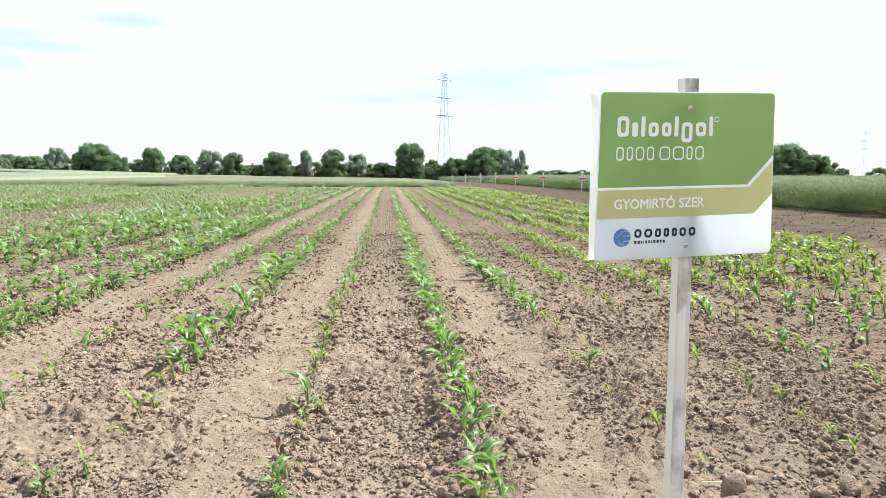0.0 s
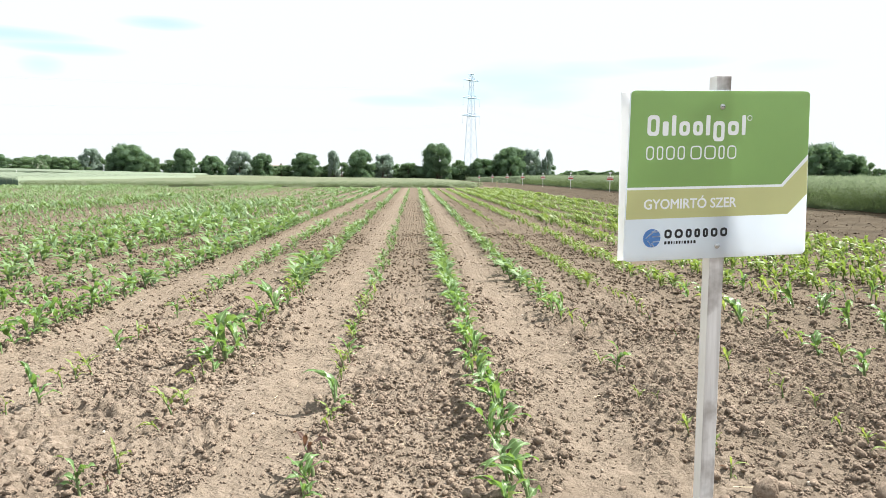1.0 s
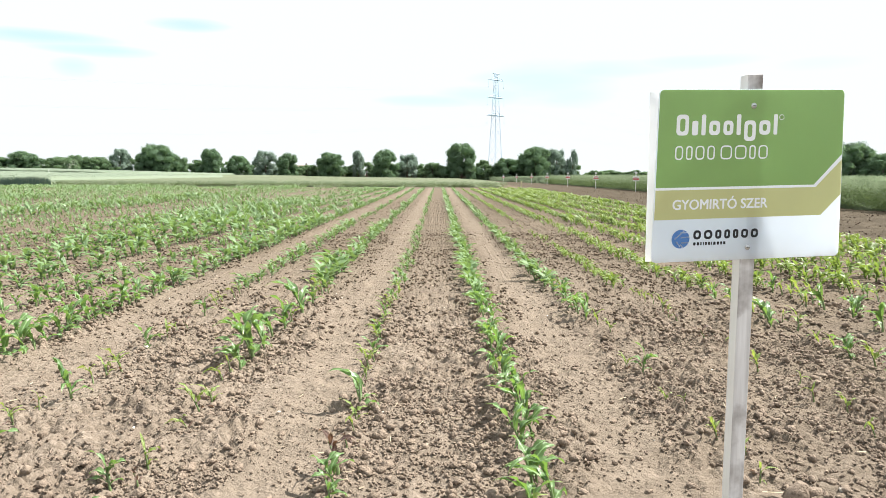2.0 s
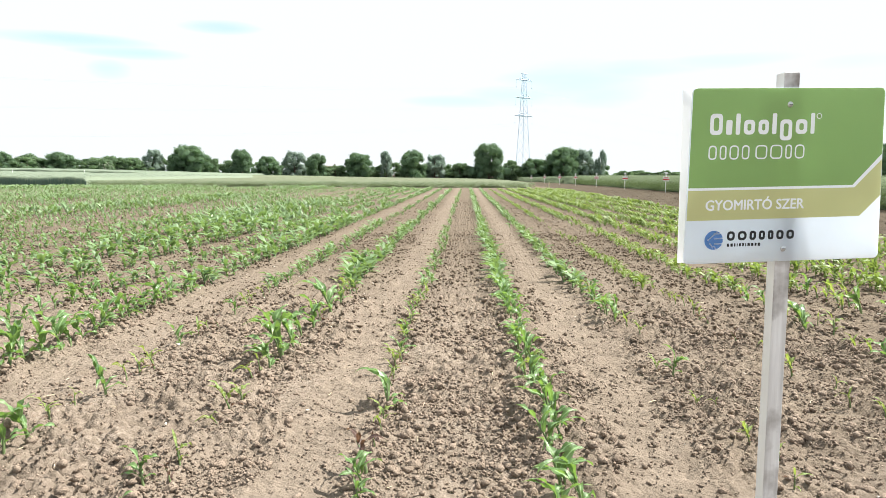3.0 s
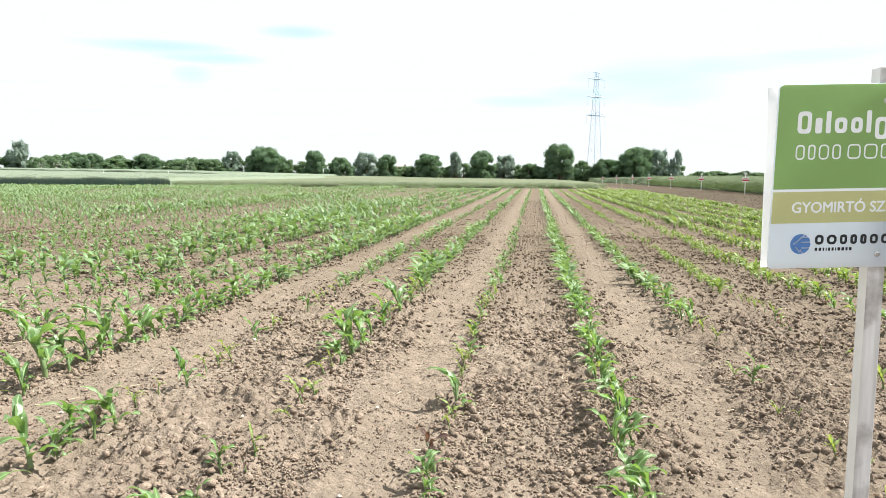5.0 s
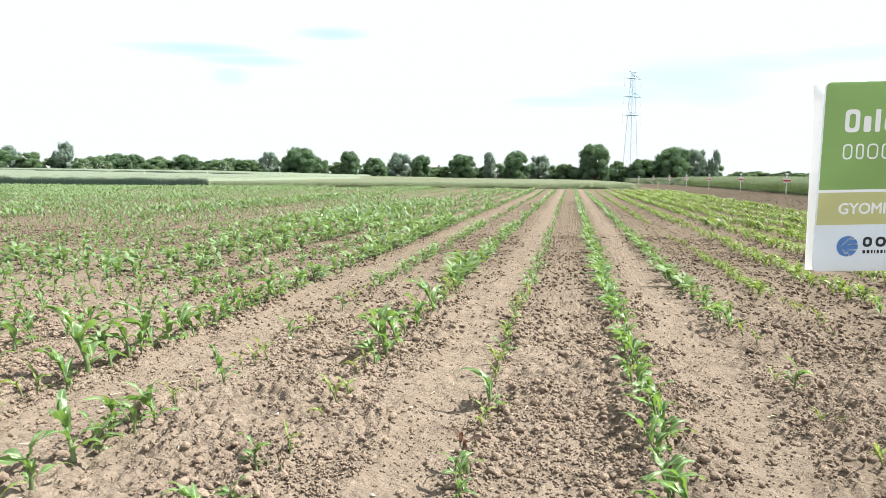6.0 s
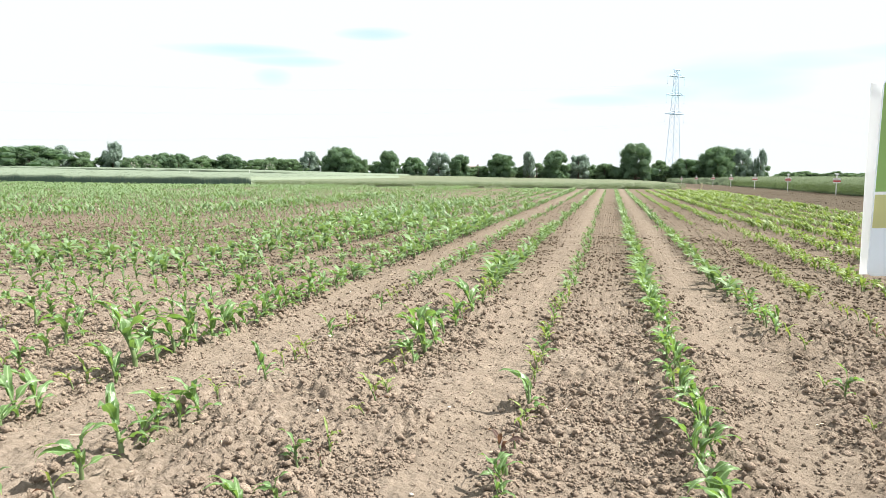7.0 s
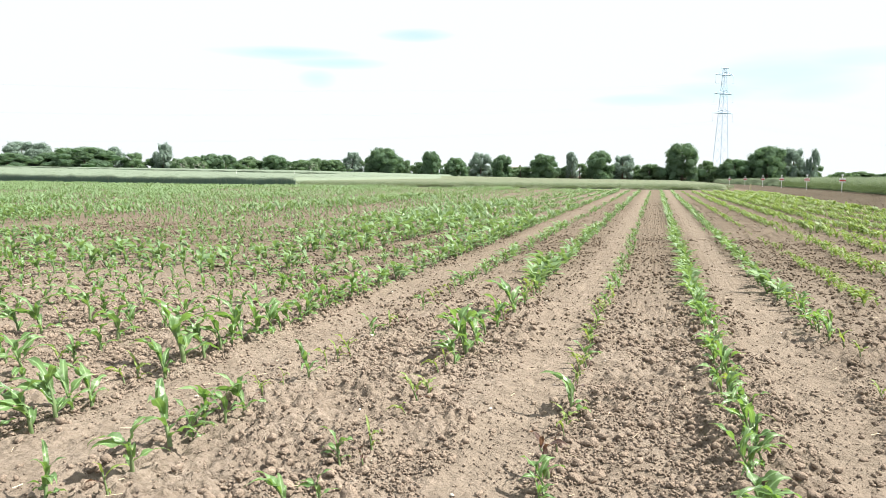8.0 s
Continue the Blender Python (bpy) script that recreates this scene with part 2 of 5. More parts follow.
LEAF_RED = leaf_material("maize_leaf_purplish", (0.075, 0.048, 0.045), (0.135, 0.085, 0.065), (0.17, 0.085, 0.045), veins=True)
STEM = leaf_material("maize_stem", (0.12, 0.19, 0.07), (0.20, 0.27, 0.12), (0.3, 0.4, 0.15), part_through=0.15)
FAR_LEAF = leaf_material("maize_leaf_rows", (0.066, 0.130, 0.054), (0.200, 0.308, 0.138), (0.25, 0.39, 0.09), per_island=True, gloss=0.50, part_through=0.32)
FAR_PALE = leaf_material("maize_leaf_rows_yellowish", (0.082, 0.142, 0.036), (0.200, 0.285, 0.080), (0.27, 0.38, 0.06), per_island=True, gloss=0.50, part_through=0.36)
RAPE = leaf_material("rape_pod", (0.150, 0.205, 0.123), (0.296, 0.350, 0.238), (0.264, 0.337, 0.191), per_island=True, gloss=0.7, part_through=0.42)
RAPE_LOW = leaf_material("rape_foliage", (0.159, 0.214, 0.127), (0.241, 0.296, 0.187), (0.246, 0.319, 0.173), per_island=True, gloss=0.8, part_through=0.42, lumps=0.45)
RAPE_DARK = leaf_material("rape_dark", (0.077, 0.123, 0.055), (0.168, 0.223, 0.109), (0.182, 0.255, 0.091), per_island=True, gloss=0.7, part_through=0.35)
RAPE_TOP = leaf_material("rape_top", (0.180, 0.218, 0.132), (0.285, 0.318, 0.210), (0.26, 0.32, 0.19), per_island=True, gloss=0.8, part_through=0.42)
WHEAT = leaf_material("wheat_blade", (0.137, 0.187, 0.123), (0.214, 0.264, 0.177), (0.182, 0.246, 0.137), per_island=True, gloss=0.6, part_through=0.15)
# darker than the blades: shade of the wheat's front put into the colour
WHEAT_STEM = leaf_material("wheat_stem", (0.056, 0.102, 0.089), (0.150, 0.218, 0.177), (0.109, 0.182, 0.127), per_island=True, gloss=0.8, part_through=0.2)
TREE_A = leaf_material("oak_leaf", (0.095, 0.166, 0.108), (0.168, 0.246, 0.158), (0.19, 0.30, 0.13), per_island=True, gloss=0.95, part_through=0.50)
TREE_B = leaf_material("poplar_leaf", (0.20, 0.275, 0.230), (0.29, 0.365, 0.310), (0.25, 0.34, 0.24), per_island=True, gloss=0.95, part_through=0.42)
TREE_C = leaf_material("hedge_leaf", (0.106, 0.178, 0.108), (0.188, 0.266, 0.162), (0.20, 0.31, 0.13), per_island=True, gloss=0.95, part_through=0.50)
BLOSSOM = plain_material("white_blossom", (0.75, 0.74, 0.66), (0.6, 0.6, 0.5))
BARK = plain_material("bark", (0.10, 0.08, 0.06), (0.17, 0.14, 0.11), 6.0, 0.9)
STEEL = plain_material("galvanised_steel", (0.38, 0.50, 0.64), (0.46, 0.57, 0.70), 2.0, 0.7, 0.0)
WIRE = plain_material("line_wire", (0.42, 0.46, 0.5), (0.5, 0.53, 0.56), 2.0, 0.6)
POST = post_material()
SHEET = sheet_material("white_sheet", (0.90, 0.945, 0.995), 0.82)
REAR = sheet_material("white_rear_sheet", (0.94, 0.965, 0.995), 0.97, 0.34)
GREEN = sheet_material("green_print", (0.265, 0.435, 0.138), 0.28)
OLIVE = sheet_material("olive_print", (0.60, 0.60, 0.285), 0.28)
PRINT = sheet_material("white_print", (0.93, 0.97, 1.0), 0.04)
BLACK = sheet_material("black_print", (0.012, 0.014, 0.018), 0.03)
BLUE = sheet_material("blue_print", (0.09, 0.24, 0.58), 0.1)
RED = plain_material("red_print", (0.55, 0.045, 0.05), (0.45, 0.04, 0.045), 4.0, 0.5)
WHITE = plain_material("white_paint", (0.80, 0.80, 0.79), (0.72, 0.72, 0.70), 6.0, 0.5)
ZINC = plain_material("zinc_screw", (0.62, 0.63, 0.64), (0.45, 0.46, 0.47), 60.0, 0.3, 0.9)
ROOF = plain_material("roof_tile", (0.24, 0.17, 0.14), (0.19, 0.14, 0.12), 3.0, 0.8)
STRAW = plain_material("dry_stalk", (0.62, 0.54, 0.38), (0.48, 0.40, 0.27), 30.0, 0.8)
STONE = plain_material("pale_stone", (0.54, 0.49, 0.42), (0.42, 0.37, 0.31), 40.0, 0.8)


# ---- mesh helpers ----
def mesh_of(name, verts, faces, mat, smooth=False):
    me = bpy.data.meshes.new(name)
    me.from_pydata([tuple(v) for v in verts], [], faces)
    me.materials.append(mat)
    if smooth:
        me.polygons.foreach_set("use_smooth", [True] * len(me.polygons))
    me.update()
    return me


def mesh_big(name, verts, tris, mat, smooth=False):
    """A large triangle mesh straight from arrays."""
    me = bpy.data.meshes.new(name)
    tris = np.asarray(tris, np.int32)
    k = tris.shape[1]
    me.vertices.add(len(verts))
    me.vertices.foreach_set("co", np.asarray(verts, np.float32).ravel())
    me.loops.add(tris.size)
    me.loops.foreach_set("vertex_index", tris.ravel())
    me.polygons.add(len(tris))
    me.polygons.foreach_set("loop_start", np.arange(0, tris.size, k, dtype=np.int32))
    me.materials.append(mat)
    me.update(calc_edges=True)
    if smooth:
        me.polygons.foreach_set("use_smooth", np.ones(len(tris), bool))
    me.validate()
    return me


def part(name, me, parent=None, label="", m=None):
    """One mesh object under a thing or part; me is a mesh or a bmesh with its material set."""
    ob = new(name, me)
    if parent:
        ob.parent = parent
    if m is not None:
        ob.matrix_basis = m
    return tagged(ob, label)


def bm_part(name, bm, mat, parent=None, label="", m=None, smooth=False):
    me = bpy.data.meshes.new(name)
    bm.to_mesh(me)
    bm.free()
    me.materials.append(mat)
    if smooth:
        me.polygons.foreach_set("use_smooth", [True] * len(me.polygons))
    return part(name, me, parent, label, m)


def box_bm(sx, sy, sz, bevel=0.0, centre=(0, 0, 0)):
    bm = bmesh.new()
    bmesh.ops.create_cube(bm, size=1.0, matrix=Matrix.Translation(centre) @ Matrix.Diagonal((sx, sy, sz, 1)))
    if bevel:
        bmesh.ops.bevel(bm, geom=list(bm.edges), offset=bevel, segments=2, affect="EDGES", profile=0.5)
    return bm


def lattice(ix, iy, seed):
    h = (ix.astype(np.int64) * 374761393 + iy.astype(np.int64) * 668265263 + seed * 974634777) & 0x7FFFFFFF
    h = ((h ^ (h >> 13)) * 1274126177) & 0x7FFFFFFF
    return ((h ^ (h >> 16)) & 0xFFFF) / 65535.0


def soft_noise(x, y, seed=0):
    """Smooth noise from 0 to 1 with a cell of 1."""
    x0, y0 = np.floor(x), np.floor(y)
    fx, fy = x - x0, y - y0
    fx, fy = fx * fx * (3 - 2 * fx), fy * fy * (3 - 2 * fy)
    x0, y0 = x0.astype(np.int64), y0.astype(np.int64)
    a, b = lattice(x0, y0, seed), lattice(x0 + 1, y0, seed)
    c, d = lattice(x0, y0 + 1, seed), lattice(x0 + 1, y0 + 1, seed)
    return (a * (1 - fx) + b * fx) * (1 - fy) + (c * (1 - fx) + d * fx) * fy


def lump_noise(x, y, seed):
    """Rounded lumps, one to a cell of 1, of uneven size; 0 between them."""
    x0, y0 = np.floor(x).astype(np.int64), np.floor(y).astype(np.int64)
    best = np.zeros_like(x)
    for i in (-1, 0, 1):
        for j in (-1, 0, 1):
            cx_, cy_ = x0 + i, y0 + j
            dx, dy = x - cx_ - lattice(cx_, cy_, seed), y - cy_ - lattice(cx_, cy_, seed + 1)
            size = 0.25 + 0.5 * lattice(cx_, cy_, seed + 2)
            best = np.maximum(best, size * np.sqrt(np.clip(1 - (dx * dx + dy * dy) / size**2, 0, 1)))
    return best


def crag_noise(x, y, seed):
    """Tilted broken slabs, one to a cell of 1, with cracks between them."""
    x0, y0 = np.floor(x).astype(np.int64), np.floor(y).astype(np.int64)
    first, second, high = np.full(x.shape, 9.0), np.full(x.shape, 9.0), np.zeros(x.shape)
    for i in (-1, 0, 1):
        for j in (-1, 0, 1):
            cx_, cy_ = x0 + i, y0 + j
            dx, dy = x - cx_ - lattice(cx_, cy_, seed), y - cy_ - lattice(cx_, cy_, seed + 1)
            d = np.hypot(dx, dy)
            own = lattice(cx_, cy_, seed + 2) ** 1.6 + 0.8 * dx * (lattice(cx_, cy_, seed + 3) - 0.5) + 0.8 * dy * (lattice(cx_, cy_, seed + 4) - 0.5)
            closer = d < first
            second = np.where(closer, first, np.minimum(second, d))
            high = np.where(closer, own, high)
            first = np.where(closer, d, first)
    return high * np.clip((second - first) * 3.2, 0, 1)


def ease(lo, hi, v):
    t = np.clip((v - lo) / (hi - lo), 0, 1)
    return t * t * (3 - 2 * t)


def lane_mask(x, y):
    wob = 0.10 * (soft_noise(x * 0 + 3.1, y * 0.9, 5) - 0.5) + 0.22 * (soft_noise(x * 3.3, y * 3.3, 15) - 0.5) + 0.10 * (soft_noise(x * 9, y * 9, 16) - 0.5)
    m = np.zeros_like(x)
    for x0 in TRACKS:
        m = np.maximum(m, 1 - ease(0.08, 0.27, np.abs(x - x0 + wob)))
    return m


def land(x, y):
    """The lie of the land: level field, rising gently far off to the left."""
    far = ease(60, 190, np.hypot(x, y))
    return far * np.interp(np.degrees(np.arctan2(x, np.maximum(y, 1.0))), (-60, -50, -41, -30, -19, -7, 5, 14, 40), (1.7, 1.6, 1.4, 1.2, 0.35, -0.1, -0.5, -0.3, 0.0))


def ground_z(x, y):
    near = (1 - ease(25, 60, np.hypot(x, y))) * (0.2 + 0.8 * ease(-0.2, 1.4, y))
    lane = lane_mask(x, y)
    rough = 0.034 * (soft_noise(x * 5.5, y * 5.5, 1) - 0.5) + 0.020 * (soft_noise(x * 13, y * 13, 2) - 0.5)
    cloddy = 0.20 + 0.95 * ease(0.25, 0.75, soft_noise(x * 2.3, y * 2.3, 4))
    fine = 1 - ease(5.5, 9.0, np.hypot(x, y))
    rough = rough + fine * cloddy * (0.026 * crag_noise(x * 11, y * 11, 3) + 0.022 * crag_noise(x * 23, y * 23, 13) + 0.026 * lump_noise(x * 17, y * 17, 23) + 0.020 * lump_noise(x * 29, y * 29, 43)) + 0.012 * (soft_noise(x * 45, y * 45, 8) - 0.5) - 0.016
    flat = -0.018 + 0.012 * (soft_noise(x * 9, y * 9, 6) - 0.5) + 0.016 * crag_noise(x * 24, y * 24, 7) * soft_noise(x * 2, y * 2, 9) + 0.008 * (soft_noise(x * 45, y * 45, 18) - 0.5)
    strip = ease(MAIZE_RIGHT, MAIZE_RIGHT + 0.6, x) * (0.10 * (soft_noise(x * 3.2, y * 0.25, 11) - 0.5) + 0.07 * crag_noise(x * 3.5, y * 2.5, 12))
    return land(x, y) + near * (rough * (1 - lane) + flat * lane) + strip * near


# ---- ground ----
def graded(lo, a, b, hi, fine, grow):
    mid = list(np.arange(a, b, fine))
    up, s, v = [], fine, mid[-1]
    while v < hi:
        s *= grow
        v += s
        up.append(v)
    down, s, v = [], fine, a
    while v > lo:
        s *= grow
        v -= s
        down.append(v)
    return np.array(down[::-1] + mid + up)


gx = graded(-2500, -3.0, 2.5, 2500, 0.0135, 1.10)
gy = graded(-600, 1.7, 4.6, 3000, 0.0135, 1.065)
GX, GY = np.meshgrid(gx, gy)
jitter = np.random.default_rng(2)
GX = GX + jitter.uniform(-0.33, 0.33, GX.shape) * np.gradient(gx)[None, :]
GY = GY + jitter.uniform(-0.33, 0.33, GY.shape) * np.gradient(gy)[:, None]
GZ = ground_z(GX, GY)
cols = len(gx)
quad_a = (np.arange(len(gy) - 1)[:, None] * cols + np.arange(cols - 1)[None, :]).ravel()
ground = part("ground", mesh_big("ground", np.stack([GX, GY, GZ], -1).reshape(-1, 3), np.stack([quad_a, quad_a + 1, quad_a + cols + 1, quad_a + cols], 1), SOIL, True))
tagged(ground, "dry light brown loam field with crusted wheel lanes and clods", "ground", kind="structure")


# ---- soil clods ----
def clod_shape(seed, level):
    bm = bmesh.new()
    bmesh.ops.create_icosphere(bm, subdivisions=level, radius=1.0)
    r = random.Random(seed)
    off = Vector((r.uniform(-50, 50), r.uniform(-50, 50), r.uniform(-50, 50)))
    for v in bm.verts:
        k = 1 + 0.60 * noise.noise(v.co * 1.3 + off) + 0.55 * noise.noise(v.co * 2.6 + off) + 0.30 * noise.noise(v.co * 5.5 + off)
        v.co = Vector((v.co.x * k, v.co.y * k, v.co.z * k * 0.78))
    for _ in range(6):                              # broken faces
        n = Vector((r.gauss(0, 1), r.gauss(0, 1), r.gauss(0, 0.8))).normalized()
        cut = r.uniform(0.55, 0.85)
        for v in bm.verts:
            over = v.co.dot(n) - cut
            if over > 0:
                v.co -= n * over * 0.9
    verts = np.array([v.co[:] for v in bm.verts])
    faces = np.array([[v.index for v in f.verts] for f in bm.faces])
    bm.free()
    return verts, faces


def scatter(shapes, xs, ys, zs, sizes, rng):
    """One joined mesh of many turned and scaled copies."""
    all_v, all_f, base = [], [], 0
    for k, (sv, sf) in enumerate(shapes):
        pick = np.arange(k, len(xs), len(shapes))
        turn = rng.uniform(0, 2 * np.pi, len(pick))
        c, s = np.cos(turn)[:, None], np.sin(turn)[:, None]
        sx = sizes[pick][:, None] * rng.uniform(0.68, 1.4, (len(pick), 1))
        sy = sizes[pick][:, None] * rng.uniform(0.68, 1.4, (len(pick), 1))
        vx, vy = sv[None, :, 0] * sx, sv[None, :, 1] * sy
        v = np.stack([vx * c - vy * s + xs[pick][:, None], vx * s + vy * c + ys[pick][:, None], sv[None, :, 2] * sizes[pick][:, None] + zs[pick][:, None]], -1)
        f = sf[None] + (np.arange(len(pick)) * len(sv))[:, None, None] + base
        base += len(pick) * len(sv)
        all_v.append(v.reshape(-1, 3))
        all_f.append(f.reshape(-1, 3))
    return np.concatenate(all_v), np.concatenate(all_f)


rng = np.random.default_rng(7)
shapes_mid = [clod_shape(s, 2) for s in range(12)]
shapes_low = [clod_shape(s + 40, 1) for s in range(8)]


def crumb_shape(seed):
    """The simplest broken lump: an uneven eight-sided one."""
    g = np.random.default_rng(seed)
    v = np.array([(1, 0, 0), (-1, 0, 0), (0, 1, 0), (0, -1, 0), (0, 0, 0.9), (0, 0, -0.8)]) * g.uniform(0.6, 1.3, (6, 1)) + g.uniform(-0.35, 0.35, (6, 3))
    f = np.array([(0, 2, 4), (2, 1, 4), (1, 3, 4), (3, 0, 4), (2, 0, 5), (1, 2, 5), (3, 1, 5), (0, 3, 5)])
    return v, f


shapes_tiny = [crumb_shape(s + 70) for s in range(10)]


def clod_places(count, x0, x1, y0, y1, smallest, largest, power):
    x, y = rng.uniform(x0, x1, count), rng.uniform(y0, y1, count)
    keep = (x < 0.66 * y + 0.8) & (x > -1.25 * y - 0.8)
    patchy = ease(0.25, 0.75, soft_noise(x * 1.7, y * 1.7, 21) * 0.5 + soft_noise(x * 4.5, y * 4.5, 22) * 0.5)
    keep &= rng.uniform(0, 1, count) < np.where(lane_mask(x, y) > 0.4, 0.06 + 0.30 * patchy, 0.12 + 0.95 * patchy)
    x, y = x[keep], y[keep]
    s = smallest + (largest - smallest) * rng.uniform(0, 1, len(x)) ** power
    s *= np.where(lane_mask(x, y) > 0.4, 0.70, 1.0)
    return x, y, ground_z(x, y) + s * 0.30, s


cx, cy, cz, cs = clod_places(34000, -6.0, 3.9, 1.4, 6.0, 0.0075, 0.026, 3.4)
big = np.argsort(-cs * (cy < 5.2))[:280]
rest = np.setdiff1d(np.arange(len(cs)), big)
mid, little, least = rest[cs[rest] > 0.0185], rest[(cs[rest] <= 0.0185) & (cs[rest] > 0.0112)], rest[cs[rest] <= 0.0112]
for pick, shapes, label in ((least, shapes_tiny, "very small dry clods lying on the soil"), (mid, shapes_low, "loose dry clods lying on the soil"), (little, shapes_low, "small dry clods lying on the soil")):
    v, f = scatter(shapes, cx[pick], cy[pick], cz[pick], cs[pick], rng)
    tagged(part("soil_crumbs", mesh_big("soil_crumbs", v, f, CLOD, shapes is not shapes_tiny), ground), label, kind="stuff")
tx, ty, tz, ts = clod_places(70000, -4.4, 2.8, 1.5, 4.6, 0.0035, 0.0095, 1.4)
v, f = scatter(shapes_tiny, tx, ty, tz + 0.002, ts, rng)
tagged(part("soil_crumbs", mesh_big("soil_crumbs", v, f, CLOD), ground), "fine dry crumbs lying on the soil", kind="stuff")
fx_, fy_, fz_, fs_ = clod_places(60000, -12.0, 7.0, 4.6, 13.0, 0.009, 0.028, 3.4)
v, f = scatter(shapes_tiny, fx_, fy_, fz_ + 0.1 * fs_, fs_ * 0.9, rng)
tagged(part("soil_crumbs", mesh_big("soil_crumbs", v, f, CLOD_MID), ground), "loose dry clods further out", kind="stuff")
hx_, hy_, hz_, hs_ = clod_places(30000, -26.0, 7.2, 12.5, 30.0, 0.012, 0.030, 2.8)
v, f = scatter(shapes_tiny, hx_, hy_, hz_ + 0.1 * hs_, hs_ * 0.85, rng)
tagged(part("soil_crumbs", mesh_big("soil_crumbs", v, f, CLOD_MID), ground), "loose dry clods far out in the field", kind="stuff")
bx_, by_ = rng.uniform(7.1, 13.6, 6000), 10 + 42 * rng.uniform(0, 1, 6000) ** 1.4
bs_ = 0.010 + 0.020 * rng.uniform(0, 1, 6000) ** 4
v, f = scatter(shapes_tiny, bx_, by_, ground_z(bx_, by_) + 0.25 * bs_, bs_, rng)
tagged(part("soil_crumbs", mesh_big("soil_crumbs", v, f, CLOD_DARK), ground), "dark clods on the freshly worked strip", kind="stuff")


# ---- maize ----
def leaf_arrays(r, length, width, rise, droop, turn, z0, segs, fold=0.16, out0=0.004, wave=0.0, flat=False):
    """An arching blade with a sunken midrib; verts and quads."""
    verts, quads = [], []
    ca, sa = math.cos(turn), math.sin(turn)
    pos, ang = Vector((out0, 0, z0)), rise
    step = length / segs
    twist, phase, ripple = r.uniform(-0.8, 0.8), r.uniform(0, 6), r.uniform(0.3, 0.9)
    for i in range(segs + 1):
        t = i / segs
        w = width * (0.6 + 1.15 * t if t < 0.35 else 1.0 * (1 - ((t - 0.35) / 0.65) ** 1.7) + 0.004)
        w *= 0.5
        tw = twist * t + wave * math.sin(t * 9 + twist * 5)
        n = Vector((-math.sin(ang), 0, math.cos(ang)))
        side = Vector((0, 1, 0)) * math.cos(tw) + n * math.sin(tw)
        la, lb = n * (w * (fold * 2 + ripple * math.sin(t * 15 + phase))), n * (w * (fold * 2 + ripple * math.sin(t * 13 + phase * 2 + 2)))
        for p in (pos + side * w + la, pos - side * w + lb) if flat else (pos + side * w + la, pos, pos - side * w + lb):
            verts.append((p.x * ca - p.y * sa, p.x * sa + p.y * ca, p.z))
        pos = pos + Vector((math.cos(ang), 0, math.sin(ang))) * step
        ang -= droop / segs * (0.5 + 1.2 * t)
    for i in range(segs):
        a = 2 * i if flat else 3 * i
        quads += [(a, a + 1, a + 3, a + 2)] if flat else [(a, a + 1, a + 4, a + 3), (a + 1, a + 2, a + 5, a + 4)]
    return verts, quads


def stem_arrays(height, radius, lean, sides=6, rings=4):
    verts, quads = [], []
    for i in range(rings + 1):
        t = i / rings
        rad = radius * (1.15 - 0.6 * t)
        for k in range(sides):
            a = 2 * math.pi * k / sides
            verts.append((rad * math.cos(a) + lean * t * t * height, rad * math.sin(a), -0.02 + (height + 0.02) * t))
    for i in range(rings):
        for k in range(sides):
            a, b = i * sides + k, i * sides + (k + 1) % sides
            quads.append((a, b, b + sides, a + sides))
    return verts, quads


def plant_shape(seed, leaves, segs, stem_sides, stem_rings, broad=1.0, flat=False):
    """Arrays of a maize seedling about 1 m high, to be scaled, bent by the wind towards -x: the stem, then each leaf."""
    r = random.Random(seed)
    lean = r.uniform(-0.34, -0.04)
    stem = stem_arrays(0.56, 0.026, lean, stem_sides, stem_rings)
    blades = []
    for i in range(leaves):
        t = (i + 0.5) / leaves
        left = r.random() < 0.68
        turn = (math.pi if left else 0.0) + r.gauss(0, 0.65)
        if t < 0.34:
            length, rise, droop, width = r.uniform(0.34, 0.55), radians(r.uniform(38, 66)), radians(r.uniform(90, 150)), broad * r.uniform(0.075, 0.110)
            turn = r.uniform(0, 2 * math.pi)
        elif t < 0.8:
            length, rise, droop, width = r.uniform(0.50, 0.86), radians(r.uniform(52, 78)), radians(r.uniform(70, 150)), broad * r.uniform(0.100, 0.150)
        else:
            length, rise, droop, width = r.uniform(0.46, 0.66), radians(r.uniform(60, 84)), radians(r.uniform(50, 120)), broad * r.uniform(0.085, 0.120)
        if not left:
            length *= 0.8
        verts, quads = leaf_arrays(r, length, width, rise, droop, turn, 0.06 + 0.52 * t, segs, wave=r.uniform(0.15, 0.6), flat=flat)
        x0 = lean * t * t * 0.56
        blades.append(([(x + x0, y, z) for x, y, z in verts], quads))
    return stem, blades


def leaf_mesh(verts, quads, mat):
    """A blade with its width and length as texture coordinates."""
    me = mesh_of("leaf", verts, quads, mat, True)
    layer = me.uv_layers.new(name="blade")
    last = len(verts) // 3 - 1
    for loop in me.loops:
        k = loop.vertex_index
        layer.data[loop.index].uv = ((k % 3) / 2, (k // 3) / last)
    return me


